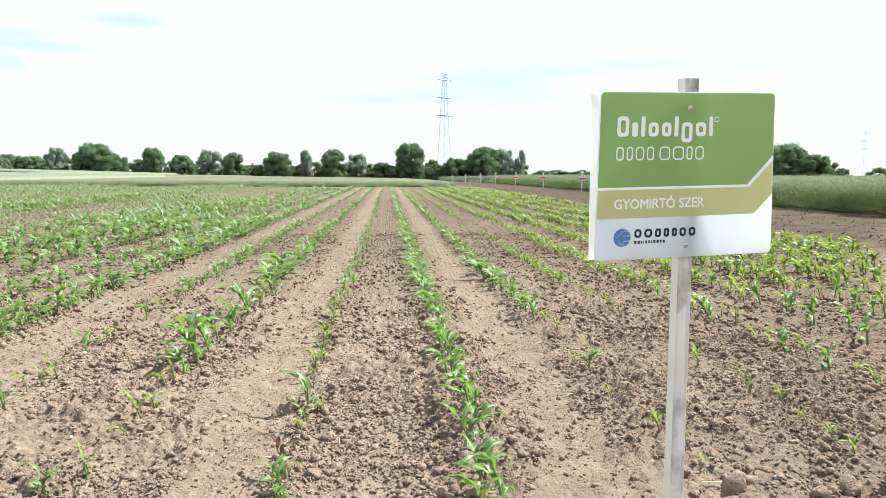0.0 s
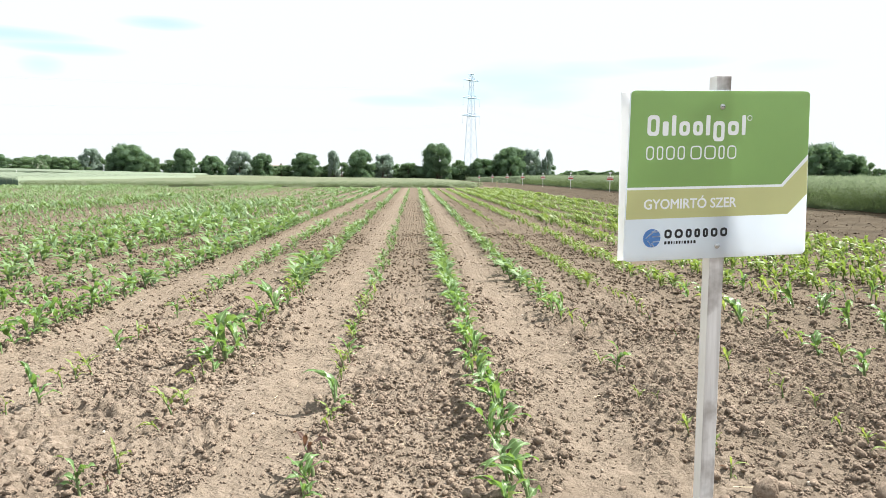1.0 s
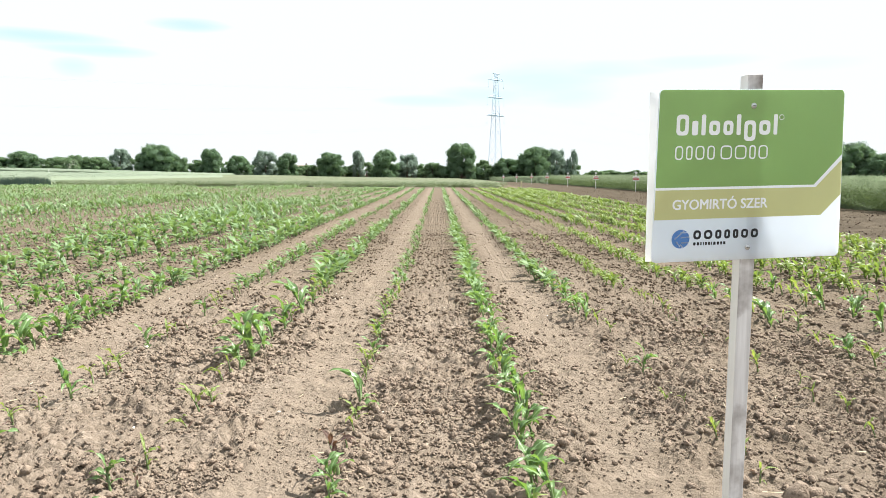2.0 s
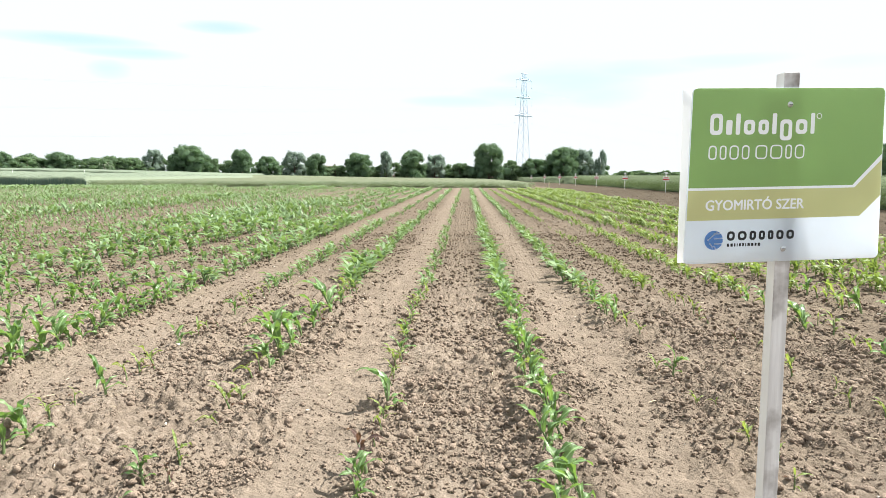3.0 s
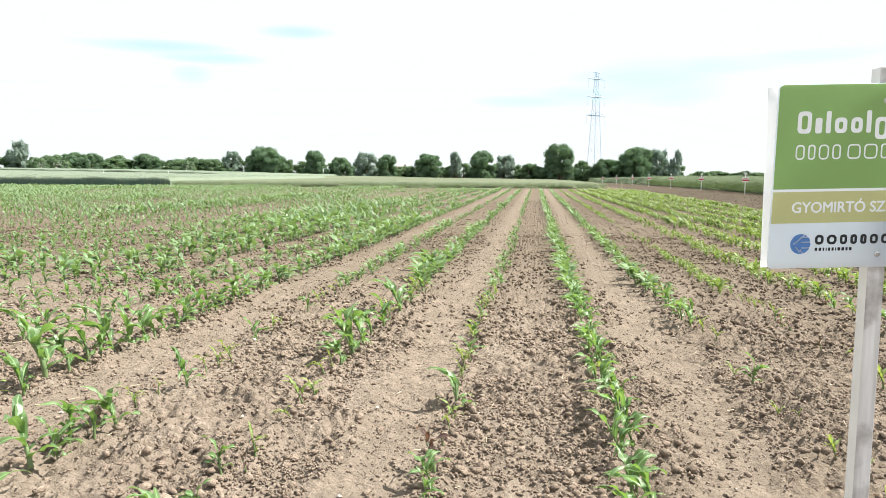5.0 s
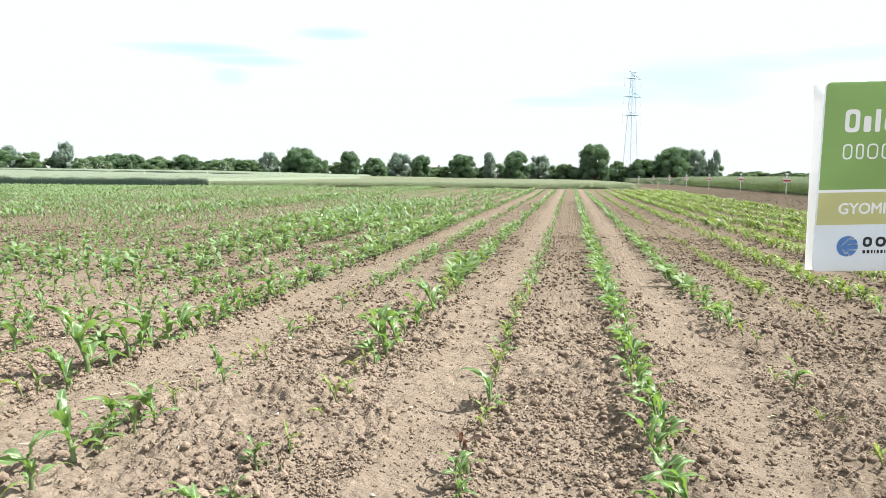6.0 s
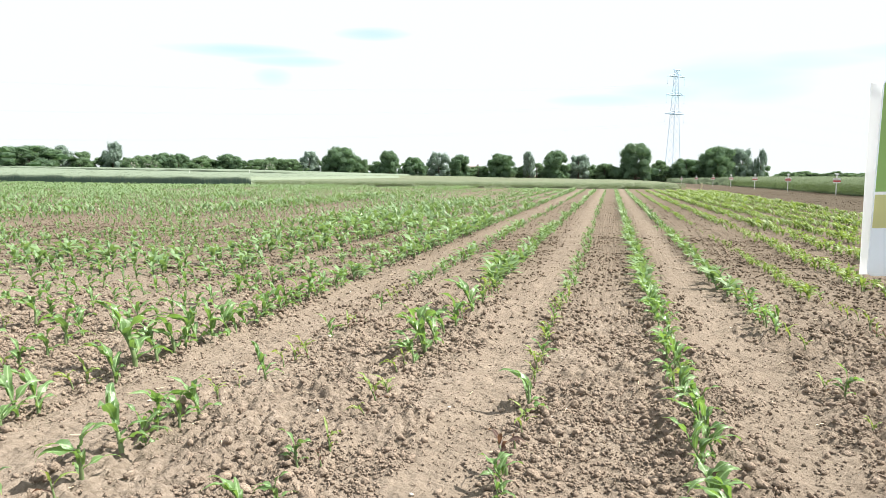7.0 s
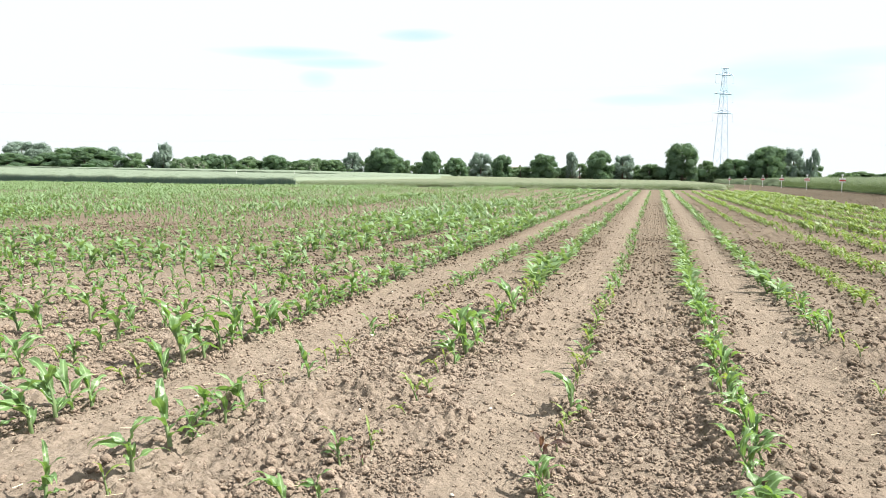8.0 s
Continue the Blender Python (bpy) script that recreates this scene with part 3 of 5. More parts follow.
def maize_plant(seed, leaves, leaf_mat, label, odd_leaf=None, broad=1.0):
    """One seedling: a stem and every leaf as a part; height 1, scaled when it is set out."""
    r = random.Random(seed)
    stem, blades = plant_shape(seed, leaves, 9, 7, 4, broad)
    thing = tagged(new("maize_plant"), label, "maize plant", "maize seedlings in rows")
    part("stem", mesh_of("stem", *stem, STEM, True), thing)
    for k, blade in enumerate(blades):
        mat = odd_leaf if odd_leaf and k < 2 and r.random() < 0.7 else leaf_mat
        part("leaf", leaf_mesh(*blade, mat), thing)
    return thing


STRONG = [maize_plant(100 + s, 6 + s % 3, LEAF, "sturdy bright green maize seedling with arching glossy leaves") for s in range(10)]
YELLOW = [maize_plant(200 + s, 5 + s % 2, LEAF_PALE, "small yellowish green maize seedling in dry soil", LEAF_RED, 0.85) for s in range(5)]
PURPLE = [maize_plant(300 + s, 4 + s % 2, LEAF_RED if s % 2 else LEAF_PALE, "stunted maize seedling with purplish leaves", LEAF_RED, 0.62) for s in range(4)]
used = set()
plant_count = 0


def set_plant(kinds, x, y, height, r, spread=1.0):
    """Stands one seedling of the given kinds on the soil."""
    global plant_count
    plant_count += 1
    source = kinds[r.randrange(len(kinds))]
    z = float(ground_z(np.array([x]), np.array([y]))[0]) - 0.004
    tilt = pose(0, 0, 0, r.uniform(-7, 7), r.uniform(-9, 5), r.gauss(0, 28))
    m = Matrix.Translation((x, y, z)) @ tilt @ Matrix.Diagonal((height * spread, height * spread, height, 1))
    if source.name in used:
        thing = copy_thing(source, m)
        thing.matrix_basis = m
    else:
        used.add(source.name)
        source.matrix_basis = m


ROW_TALL = {-4: 0.21, -3: 0.13, -2: 0.18, -1: 0.11, 0: 0.20, 1: 0.18, 2: 0.09, 3: 0.12, 4: 0.16, 5: 0.17}


def row_index(x):
    """The row that a place belongs to; the rows left of the first stand a little wider."""
    return np.round((x - 0.37) / np.where(x < 0.37, 0.735, 0.712))


def row_vigour(x, y):
    """How tall the maize stands there: the treated rows differ, and bare patches run through the field."""
    k = row_index(x)
    tall = 0.142 + 0.080 * lattice(k + 100, k * 0, 31)
    for row, value in ROW_TALL.items():
        tall = np.where(k == row, value, tall)
    patch = ease(0.12, 0.88, soft_noise(x * 0.34, y * 0.16, 33) * 0.5 + soft_noise(x * 0.9, y * 0.55, 34) * 0.5)
    tall = np.where(k >= 5, 0.17, tall)
    own = (np.abs(k) <= 1)
    return tall * np.where(own, 0.8 + 0.4 * patch, np.where(k >= 3, 0.75 + 0.55 * patch, 0.52 + 0.98 * patch))


NEAR_Y = 6.6
r = random.Random(3)
KINDS = {"S": STRONG, "Y": YELLOW, "P": PURPLE}
# seedlings that stand apart in the weaker rows: x, y, height, vigour
for stand in (
    [(-0.34, 2.36, 0.10, "S"), (-0.34, 2.49, 0.13, "S"), (-0.35, 2.62, 0.17, "P"), (-0.35, 2.86, 0.09, "P"), (-0.35, 3.07, 0.09, "Y"), (-0.35, 3.17, 0.10, "Y"), (-0.35, 3.32, 0.18, "S"), (-0.36, 3.62, 0.10, "P"), (-0.37, 3.8, 0.1, "Y"), (-0.37, 3.92, 0.13, "Y"), (-0.36, 4.16, 0.11, "Y"), (-0.36, 4.28, 0.12, "S"), (-0.37, 4.42, 0.10, "P"), (-0.37, 4.58, 0.12, "Y"), (-0.37, 4.71, 0.12, "S"), (-0.38, 4.9, 0.11, "Y"), (-0.39, 5.15, 0.11, "Y"), (-0.39, 5.36, 0.12, "S"), (-0.39, 5.56, 0.11, "Y"), (-0.38, 5.8, 0.11, "Y")],
    [(-1.15, 2.14, 0.14, "S"), (-1.06, 2.21, 0.12, "S"), (-1.10, 2.44, 0.13, "S"), (-1.04, 2.52, 0.10, "P"), (-1.06, 2.65, 0.11, "Y"), (-1.05, 3.03, 0.09, "Y"), (-1.07, 3.23, 0.13, "Y"), (-1.06, 3.38, 0.11, "Y"), (-1.12, 3.72, 0.12, "Y"), (-1.1, 3.8, 0.11, "P"), (-1.08, 3.92, 0.20, "S"), (-1.09, 4.21, 0.31, "S"), (-1.13, 4.3, 0.24, "S"), (-1.09, 4.47, 0.24, "S"), (-1.09, 4.69, 0.20, "S"), (-1.06, 4.93, 0.24, "S"), (-1.07, 5.2, 0.14, "Y"), (-1.05, 5.5, 0.27, "S"), (-1.03, 5.84, 0.17, "S")],
    [(-1.91, 1.9, 0.15, "S"), (-1.76, 2.01, 0.13, "P"), (-1.79, 2.16, 0.21, "S"), (-1.82, 2.4, 0.23, "S"), (-1.81, 2.53, 0.16, "S"), (-1.85, 2.65, 0.19, "S"), (-1.78, 2.71, 0.17, "S"), (-1.78, 2.86, 0.18, "S"), (-1.80, 3.04, 0.10, "Y"), (-1.81, 3.25, 0.09, "P"), (-1.78, 3.47, 0.18, "S"), (-1.78, 3.68, 0.12, "Y"), (-1.78, 3.83, 0.12, "Y"), (-1.77, 3.98, 0.14, "Y"), (-1.79, 4.39, 0.15, "S"), (-1.75, 4.59, 0.10, "Y"), (-1.74, 4.74, 0.09, "Y"), (-1.73, 4.9, 0.10, "P"), (-1.8, 5.45, 0.16, "S"), (-1.8, 5.78, 0.13, "Y")],
    [(-2.64, 2.33, 0.19, "S"), (-2.53, 2.4, 0.23, "S"), (-2.51, 2.51, 0.25, "S"), (-2.53, 2.62, 0.22, "S"), (-2.54, 2.74, 0.20, "S"), (-2.62, 3.04, 0.13, "Y"), (-2.63, 3.15, 0.14, "Y"), (-2.53, 3.24, 0.22, "S"), (-2.58, 3.46, 0.32, "S"), (-2.58, 3.65, 0.25, "S"), (-2.54, 3.76, 0.21, "S"), (-2.55, 3.88, 0.20, "S"), (-2.57, 4.03, 0.26, "S"), (-2.51, 4.13, 0.24, "S"), (-2.52, 4.31, 0.25, "S")],
    [(-3.21, 2.96, 0.23, "S"), (-3.3, 3.29, 0.11, "Y"), (-3.27, 3.36, 0.17, "S"), (-3.28, 3.57, 0.18, "S"), (-3.34, 3.78, 0.25, "S"), (-3.41, 4.01, 0.19, "S"), (-3.3, 4.19, 0.18, "S"), (-3.49, 3.1, 0.17, "S"), (-4.16, 3.76, 0.21, "S"), (-4.01, 3.81, 0.25, "S"), (-4.11, 4.06, 0.13, "Y"), (-3.99, 4.21, 0.22, "S")],
    [(1.19, 2.58, 0.09, "P"), (1.22, 2.76, 0.09, "Y"), (1.16, 2.9, 0.10, "Y"), (1.17, 3.29, 0.06, "P"), (1.14, 3.46, 0.08, "Y"), (1.14, 3.86, 0.15, "S"), (1.1, 4.0, 0.09, "Y"), (1.19, 4.76, 0.09, "Y"), (1.19, 5.13, 0.12, "Y"), (1.86, 2.66, 0.09, "Y"), (1.87, 2.81, 0.08, "Y"), (1.86, 2.97, 0.10, "Y"), (1.91, 3.25, 0.09, "Y"), (1.84, 3.41, 0.10, "P"), (1.91, 3.67, 0.08, "P"), (1.81, 3.93, 0.14, "Y"), (1.92, 4.54, 0.09, "Y"), (1.78, 4.63, 0.11, "P")],
    [(1.83, 5.29, 0.13, "P"), (1.81, 5.56, 0.12, "Y"), (1.8, 5.4, 0.11, "P"), (2.53, 3.42, 0.12, "Y"), (2.54, 3.62, 0.10, "P"), (2.51, 3.79, 0.18, "S"), (2.52, 4.0, 0.15, "Y"), (2.48, 4.17, 0.16, "S"), (2.48, 4.35, 0.10, "Y"), (2.47, 4.5, 0.11, "Y"), (2.56, 4.93, 0.16, "Y"), (2.44, 5.08, 0.25, "S"), (2.55, 5.13, 0.10, "P"), (3.14, 4.33, 0.19, "S"), (3.23, 4.64, 0.20, "S"), (3.17, 4.94, 0.22, "S"), (3.21, 5.36, 0.19, "S"), (3.3, 5.47, 0.17, "S"), (3.13, 5.61, 0.24, "S"), (3.08, 5.79, 0.18, "Y")],
):
    for x, y, tall, vigour in stand:
        set_plant(KINDS[vigour], x, y, tall * (1.26 if x < -2.3 else 1.20), r, r.uniform(1.05, 1.35))
# rows that stand close: x, kinds, first y, last y, spacing, height
for x0, kinds, y0, y1, gap, tall in (
    (0.375, STRONG + YELLOW[:1], 2.15, NEAR_Y, 0.132, 0.20),
    (-0.375, YELLOW + STRONG[:3], 5.9, NEAR_Y, 0.13, 0.13),
    (-1.05, YELLOW + STRONG[:4], 6.0, NEAR_Y, 0.14, 0.19),
    (-1.80, YELLOW + STRONG[:2], 6.0, NEAR_Y, 0.17, 0.13),
    (1.83, PURPLE + YELLOW, 5.7, NEAR_Y, 0.2, 0.12),
    (1.13, STRONG + YELLOW[:1], 5.2, NEAR_Y, 0.14, 0.18),
    (-2.53, STRONG, 4.4, NEAR_Y, 0.13, 0.24),
    (-3.27, STRONG, 4.3, NEAR_Y, 0.17, 0.20),
    (-4.02, STRONG, 4.4, NEAR_Y, 0.19, 0.20),
    (-4.75, STRONG, 3.8, NEAR_Y, 0.19, 0.20),
    (-5.5, STRONG, 4.4, NEAR_Y, 0.20, 0.20),
    (2.50, YELLOW + STRONG[:2], 5.3, NEAR_Y, 0.18, 0.18),
    (3.20, YELLOW + STRONG, 5.85, NEAR_Y, 0.18, 0.20),
):
    y = y0
    while y < y1:
        set_plant(kinds, x0 + r.uniform(-0.035, 0.035), y, tall * r.uniform(0.78, 1.25), r, r.uniform(1.0, 1.3))
        y += gap * r.uniform(0.6, 1.4)
for k in (*range(-15, -8), *range(5, 10)):          # the outer rows, where vigour varies by patches
    x0 = 0.37 + (0.735 if k < 0 else 0.712) * k
    y = max(4.2, (-x0 - 0.5) / 1.25 if k < 0 else (x0 - 0.3) / 0.80) + r.uniform(0, 0.15)
    while y < NEAR_Y:
        x = x0 + r.gauss(0, 0.03)
        tall = float(row_vigour(np.array([x]), np.array([y]))[0])
        if r.random() < min(0.97, max(0.08, (tall - 0.045) * 12)):
            set_plant(YELLOW + STRONG[:4] if k > 1 else STRONG + YELLOW[:2], x, y, 1.08 * tall * r.uniform(0.75, 1.25), r, r.uniform(1.0, 1.3))
        y += 0.145 * r.uniform(0.6, 1.4)
for source in STRONG + YELLOW + PURPLE:             # no spare seedlings
    if source.name not in used:
        for o in (*source.children, source):
            bpy.data.objects.remove(o)


def joined_plants(shapes, xs, ys, heights, rng, spread):
    """Many seedlings as one mesh."""
    all_v, all_q, base = [], [], 0
    zs = ground_z(xs, ys)
    for k, (sv, sq) in enumerate(shapes):
        pick = np.arange(k, len(xs), len(shapes))
        turn = rng.normal(0, 0.55, len(pick))
        c, s = np.cos(turn)[:, None], np.sin(turn)[:, None]
        h = heights[pick][:, None]
        wide = h * rng.uniform(0.85 * spread, 1.25 * spread, (len(pick), 1))
        vx, vy = sv[None, :, 0] * wide, sv[None, :, 1] * wide
        lx, ly = rng.normal(0, 0.08, (len(pick), 1)), rng.normal(0, 0.08, (len(pick), 1))
        vz = sv[None, :, 2] * h
        v = np.stack([vx * c - vy * s + lx * vz + xs[pick][:, None], vx * s + vy * c + ly * vz + ys[pick][:, None], vz + zs[pick][:, None]], -1)
        q = sq[None] + (np.arange(len(pick)) * len(sv))[:, None, None] + base
        base += len(pick) * len(sv)
        all_v.append(v.reshape(-1, 3))
        all_q.append(q.reshape(-1, 4))
    return np.concatenate(all_v), np.concatenate(all_q)


def whole_shape(seed, leaves, segs, sides, rings, broad, flat=False):
    stem, blades = plant_shape(seed, leaves, segs, sides, rings, broad, flat)
    verts, quads = [], []
    for bv, bq in [stem] + blades:
        quads += [tuple(i + len(verts) for i in q) for q in bq]
        verts += bv
    return np.array(verts), np.array(quads)


MID_SHAPES = [whole_shape(400 + s, 7 + s % 2, 4, 3, 1, 1.1) for s in range(8)]
FAR_SHAPES = [whole_shape(500 + s, 7, 2, 3, 1, 1.15, True) for s in range(10)]
END_SHAPES = [whole_shape(520 + s, 6, 2, 3, 1, 1.3, True) for s in range(10)]


def sow(y0, y1, gap):
    xs, ys, hs = [], [], []
    for k in range(-120, 10):
        x0 = 0.37 + (0.735 if k < 0 else 0.712) * k
        ya = max(y0, (-x0 - 3) / 1.25 if x0 < 0 else (x0 - 1.0) / 0.62)
        if ya >= y1 or x0 > MAIZE_RIGHT:
            continue
        n = int((y1 - ya) / gap)
        y = ya + (np.arange(n) + rng.uniform(-0.35, 0.35, n)) * gap
        x = x0 + rng.normal(0, 0.040 if k < 3 else 0.085, n)
        xs.append(x)
        ys.append(y)
    x, y = np.concatenate(xs), np.concatenate(ys)
    h = row_vigour(x, y)
    keep = (rng.uniform(0, 1, len(x)) < np.clip((h - 0.045) * 12, 0.06, 0.97)) & (y < FIELD_END - 1.2 - 4.0 * ease(-9, -2, x))
    x, y, h = x[keep], y[keep], h[keep] * rng.uniform(0.75, 1.25, keep.sum())
    return x, y, h * (1 - 0.15 * ease(9, 24, y))


for y0, y1, gap, shapes in ((NEAR_Y, 15.0, 0.14, MID_SHAPES), (15.0, 30.0, 0.135, FAR_SHAPES), (30.0, FIELD_END - 1.2, 0.15, END_SHAPES)):
    for mat, spread, close, label in ((FAR_LEAF, 1.45 if y0 < 10 else 1.6, gap, "rows of green maize seedlings"), (FAR_PALE, 1.22 if y0 < 10 else 1.8, (0.56 if y0 < 10 else 0.46) * gap, "rows of yellowish green maize seedlings")):
        x, y, h = sow(y0, y1, close)
        side = x > 1.5 if mat == FAR_PALE else x <= 1.5
        v, q = joined_plants(shapes, x[side], y[side], h[side], rng, spread)
        tagged(part("maize_rows", mesh_big("maize_rows", v, q, mat, True)), label, "maize rows", kind="stuff")


# ---- neighbouring crops ----
def crop_field(name, label, category, x0, x1, y0, y1, height, mats, tufts, edge, step, seed, face, near=2.2, tuft=(0.12, 0.30), clump=1.4, smooth=False, upright=0):
    """A standing crop: a closed bumpy canopy with a steep ragged front, and fine tufts of pods or ears all over it."""
    nx, ny = max(2, int((x1 - x0) / step[0])), max(2, int((y1 - y0) / step[1]))
    xs, ys = np.linspace(x0, x1, nx + 1), y0 + (y1 - y0) * np.linspace(0, 1, ny + 1) ** 2.0
    if face == "x":
        xs, ys = x0 + (x1 - x0) * np.linspace(0, 1, nx + 1) ** 2.4, y0 + (y1 - y0) * np.linspace(0, 1, ny + 1) ** 1.6

    def top(X, Y):
        inside = (Y - y0) if face == "y" else (X - x0)
        ragged = inside + 0.8 * edge * (soft_noise(X * 0.8, Y * 0.8, seed) - 0.5)
        return height * (0.10 + 0.80 * ease(-0.15 * edge, edge, ragged)) + 0.20 * height * (soft_noise(X * clump, Y * clump, seed + 1) - 0.5) + 0.13 * height * (soft_noise(X * 3.5 * clump, Y * 3.5 * clump, seed + 2) - 0.5)

    X, Y = np.meshgrid(xs, ys)
    inside = (Y - y0) if face == "y" else (X - x0)
    rim = np.minimum(inside, np.minimum(X - x0, x1 - X)) < 0.004
    Z = land(X, Y) + np.where(rim, -0.05, top(X, Y))
    c = nx + 1
    a = (np.arange(ny)[:, None] * c + np.arange(nx)[None, :]).ravel()
    thing = tagged(part(name, mesh_big(name, np.stack([X, Y, Z], -1).reshape(-1, 3), np.stack([a, a + 1, a + c + 1, a + c], 1), mats[0], smooth)), label, category, kind="stuff")
    g = np.random.default_rng(seed)
    u = g.uniform(0, 1, tufts) ** near
    if face == "y":
        bx, by = g.uniform(x0, x1, tufts), y0 + 0.02 + (y1 - y0) * u
    else:
        bx, by = x0 + 0.02 + (x1 - x0) * u, y0 + (y1 - y0) * g.uniform(0, 1, tufts) ** 2.6
    far = 1 + np.hypot(bx, by) / 60
    bz = land(bx, by) + top(bx, by) - 0.02 - 0.08 * g.uniform(0, 1, tufts) ** 2
    d = g.normal(0, 0.55, (tufts, 3)) + np.array([-0.15, 0, 0.9])
    d /= np.linalg.norm(d, axis=1)[:, None]
    ln = g.uniform(tuft[0], tuft[1], tufts)[:, None]
    s = np.cross(d, g.normal(0, 1, (tufts, 3)))
    s /= np.linalg.norm(s, axis=1)[:, None]
    s *= (g.uniform(0.005, 0.013, tufts) * far)[:, None]
    p = np.stack([bx, by, bz], -1)
    v = np.stack([p - s, p + s, p + d * ln], 1).reshape(-1, 3)
    tagged(part("stalks", mesh_big("stalks", v, np.arange(tufts * 3).reshape(-1, 3), mats[1]), thing), "thin stalks and pods", kind="stuff")
    if upright:                                     # upright stems along the front, their colour darkened for its shade
        bx, by = g.uniform(x0, x1, upright), y0 - g.uniform(0.0, 0.22, upright)
        hs, w = height * g.uniform(0.55, 0.98, upright), g.uniform(0.012, 0.035, upright)
        p = np.stack([bx, by, land(bx, by)], -1)
        s, tip = np.stack([w, 0 * w, 0 * w], -1), np.stack([g.normal(0, 0.06, upright), g.normal(0, 0.03, upright), hs], -1)
        v = np.stack([p - s, p + s, p + tip], 1).reshape(-1, 3)
        tagged(part("stems", mesh_big("stems", v, np.arange(upright * 3).reshape(-1, 3), WHEAT_STEM), thing), "upright stems along the front, coloured dark for its shade", kind="stuff")
    return thing


def rape_plants(parent, xs, ys, tall, blades, seed, label):
    """Whole rape plants along a crop's front: each a loose upright bunch of thin branches and pods."""
    g = np.random.default_rng(seed)
    n = len(xs) * blades
    px, py = np.repeat(xs, blades), np.repeat(ys, blades)
    grow = np.repeat(tall * g.uniform(0.72, 1.08, len(xs)), blades)
    t = g.uniform(0, 1, n) ** 0.75
    wide = 0.07 + 0.20 * np.sin(np.pi * np.clip(t * 0.85 + 0.12, 0, 1))
    a, rad = g.uniform(0, 2 * np.pi, n), wide * np.sqrt(g.uniform(0, 1, n))
    far = 1 + np.hypot(px, py) / 90
    p = np.stack([px + rad * np.cos(a), py + rad * np.sin(a), land(px, py) + grow * (0.08 + 0.80 * t)], -1)
    d = np.stack([0.5 * np.cos(a) + g.normal(0, 0.3, n) - 0.1, 0.5 * np.sin(a) + g.normal(0, 0.3, n), g.uniform(-0.1, 0.9, n)], -1)
    d /= np.linalg.norm(d, axis=1)[:, None]
    s = np.cross(d, g.normal(0, 1, (n, 3)))
    s /= np.linalg.norm(s, axis=1)[:, None]
    s *= (g.uniform(0.004, 0.010, n) * far)[:, None]
    v = np.stack([p - s, p + s, p + d * g.uniform(0.035, 0.11, n)[:, None]], 1)
    # blades below an uneven height take the darker green
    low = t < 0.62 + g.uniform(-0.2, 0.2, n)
    for name, pick, mat, what in (("front_foliage", low, RAPE_DARK, "darker green foliage in the lower part of the rape plants"), ("front_pods", ~low, RAPE, label)):
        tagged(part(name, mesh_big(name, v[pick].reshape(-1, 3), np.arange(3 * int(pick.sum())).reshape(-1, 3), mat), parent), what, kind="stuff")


g = np.random.default_rng(91)
tall_rape = crop_field("rapeseed_crop", "tall grey-green ripening rapeseed standing beyond the bare strip", "rapeseed crop", 13.9, 140, 15, 220, 1.04, (RAPE_LOW, RAPE), 130000, 1.0, (0.8, 0.5), 51, "x", 3.2, (0.06, 0.20), 0.7, True)
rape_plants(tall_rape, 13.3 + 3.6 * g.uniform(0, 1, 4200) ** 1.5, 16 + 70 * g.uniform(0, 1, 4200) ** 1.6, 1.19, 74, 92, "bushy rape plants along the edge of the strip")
low_rape = crop_field("rapeseed_crop", "low pale green rapeseed across the end of the rows", "rapeseed crop", -33.6, 5.6, FIELD_END + 1.5, 185, 0.50, (RAPE_TOP, RAPE_TOP), 40000, 0.9, (0.35, 1.2), 61, "y", 2.6, (0.04, 0.10))
rape_plants(low_rape, g.uniform(-33.4, 5.7, 1700), FIELD_END + 0.9 + 1.6 * g.uniform(0, 1, 1700), 0.55, 34, 93, "bushy rape plants along the field end")
rape_plants(low_rape, g.uniform(-32.9, -31.7, 170), FIELD_END + 0.3 + 9 * g.uniform(0, 1, 170), 0.55, 34, 94, "rape plants where the two plots meet")
crop_field("wheat_crop", "grey-green wheat with a dark upright front edge", "wheat crop", -150, -32.3, FIELD_END + 0.6, 104, 0.85, (WHEAT, WHEAT), 30000, 0.10, (0.3, 0.8), 71, "y", 3.0, (0.08, 0.2), 0.8, False, 15000)
crop_field("rapeseed_crop", "pale green rapeseed further back beside the wheat", "rapeseed crop", -53, -35, 105, 188, 0.62, (RAPE_TOP, RAPE_TOP), 3000, 0.5, (0.8, 1.2), 83, "y", 2.6, (0.04, 0.10))
crop_field("wheat_crop", "second pale green wheat plot further back", "wheat crop", -210, -52, 110, 195, 1.05, (WHEAT, WHEAT), 9000, 0.10, (1.2, 1.2), 81, "y", 3.0, (0.1, 0.2), 0.8, False, 6000)


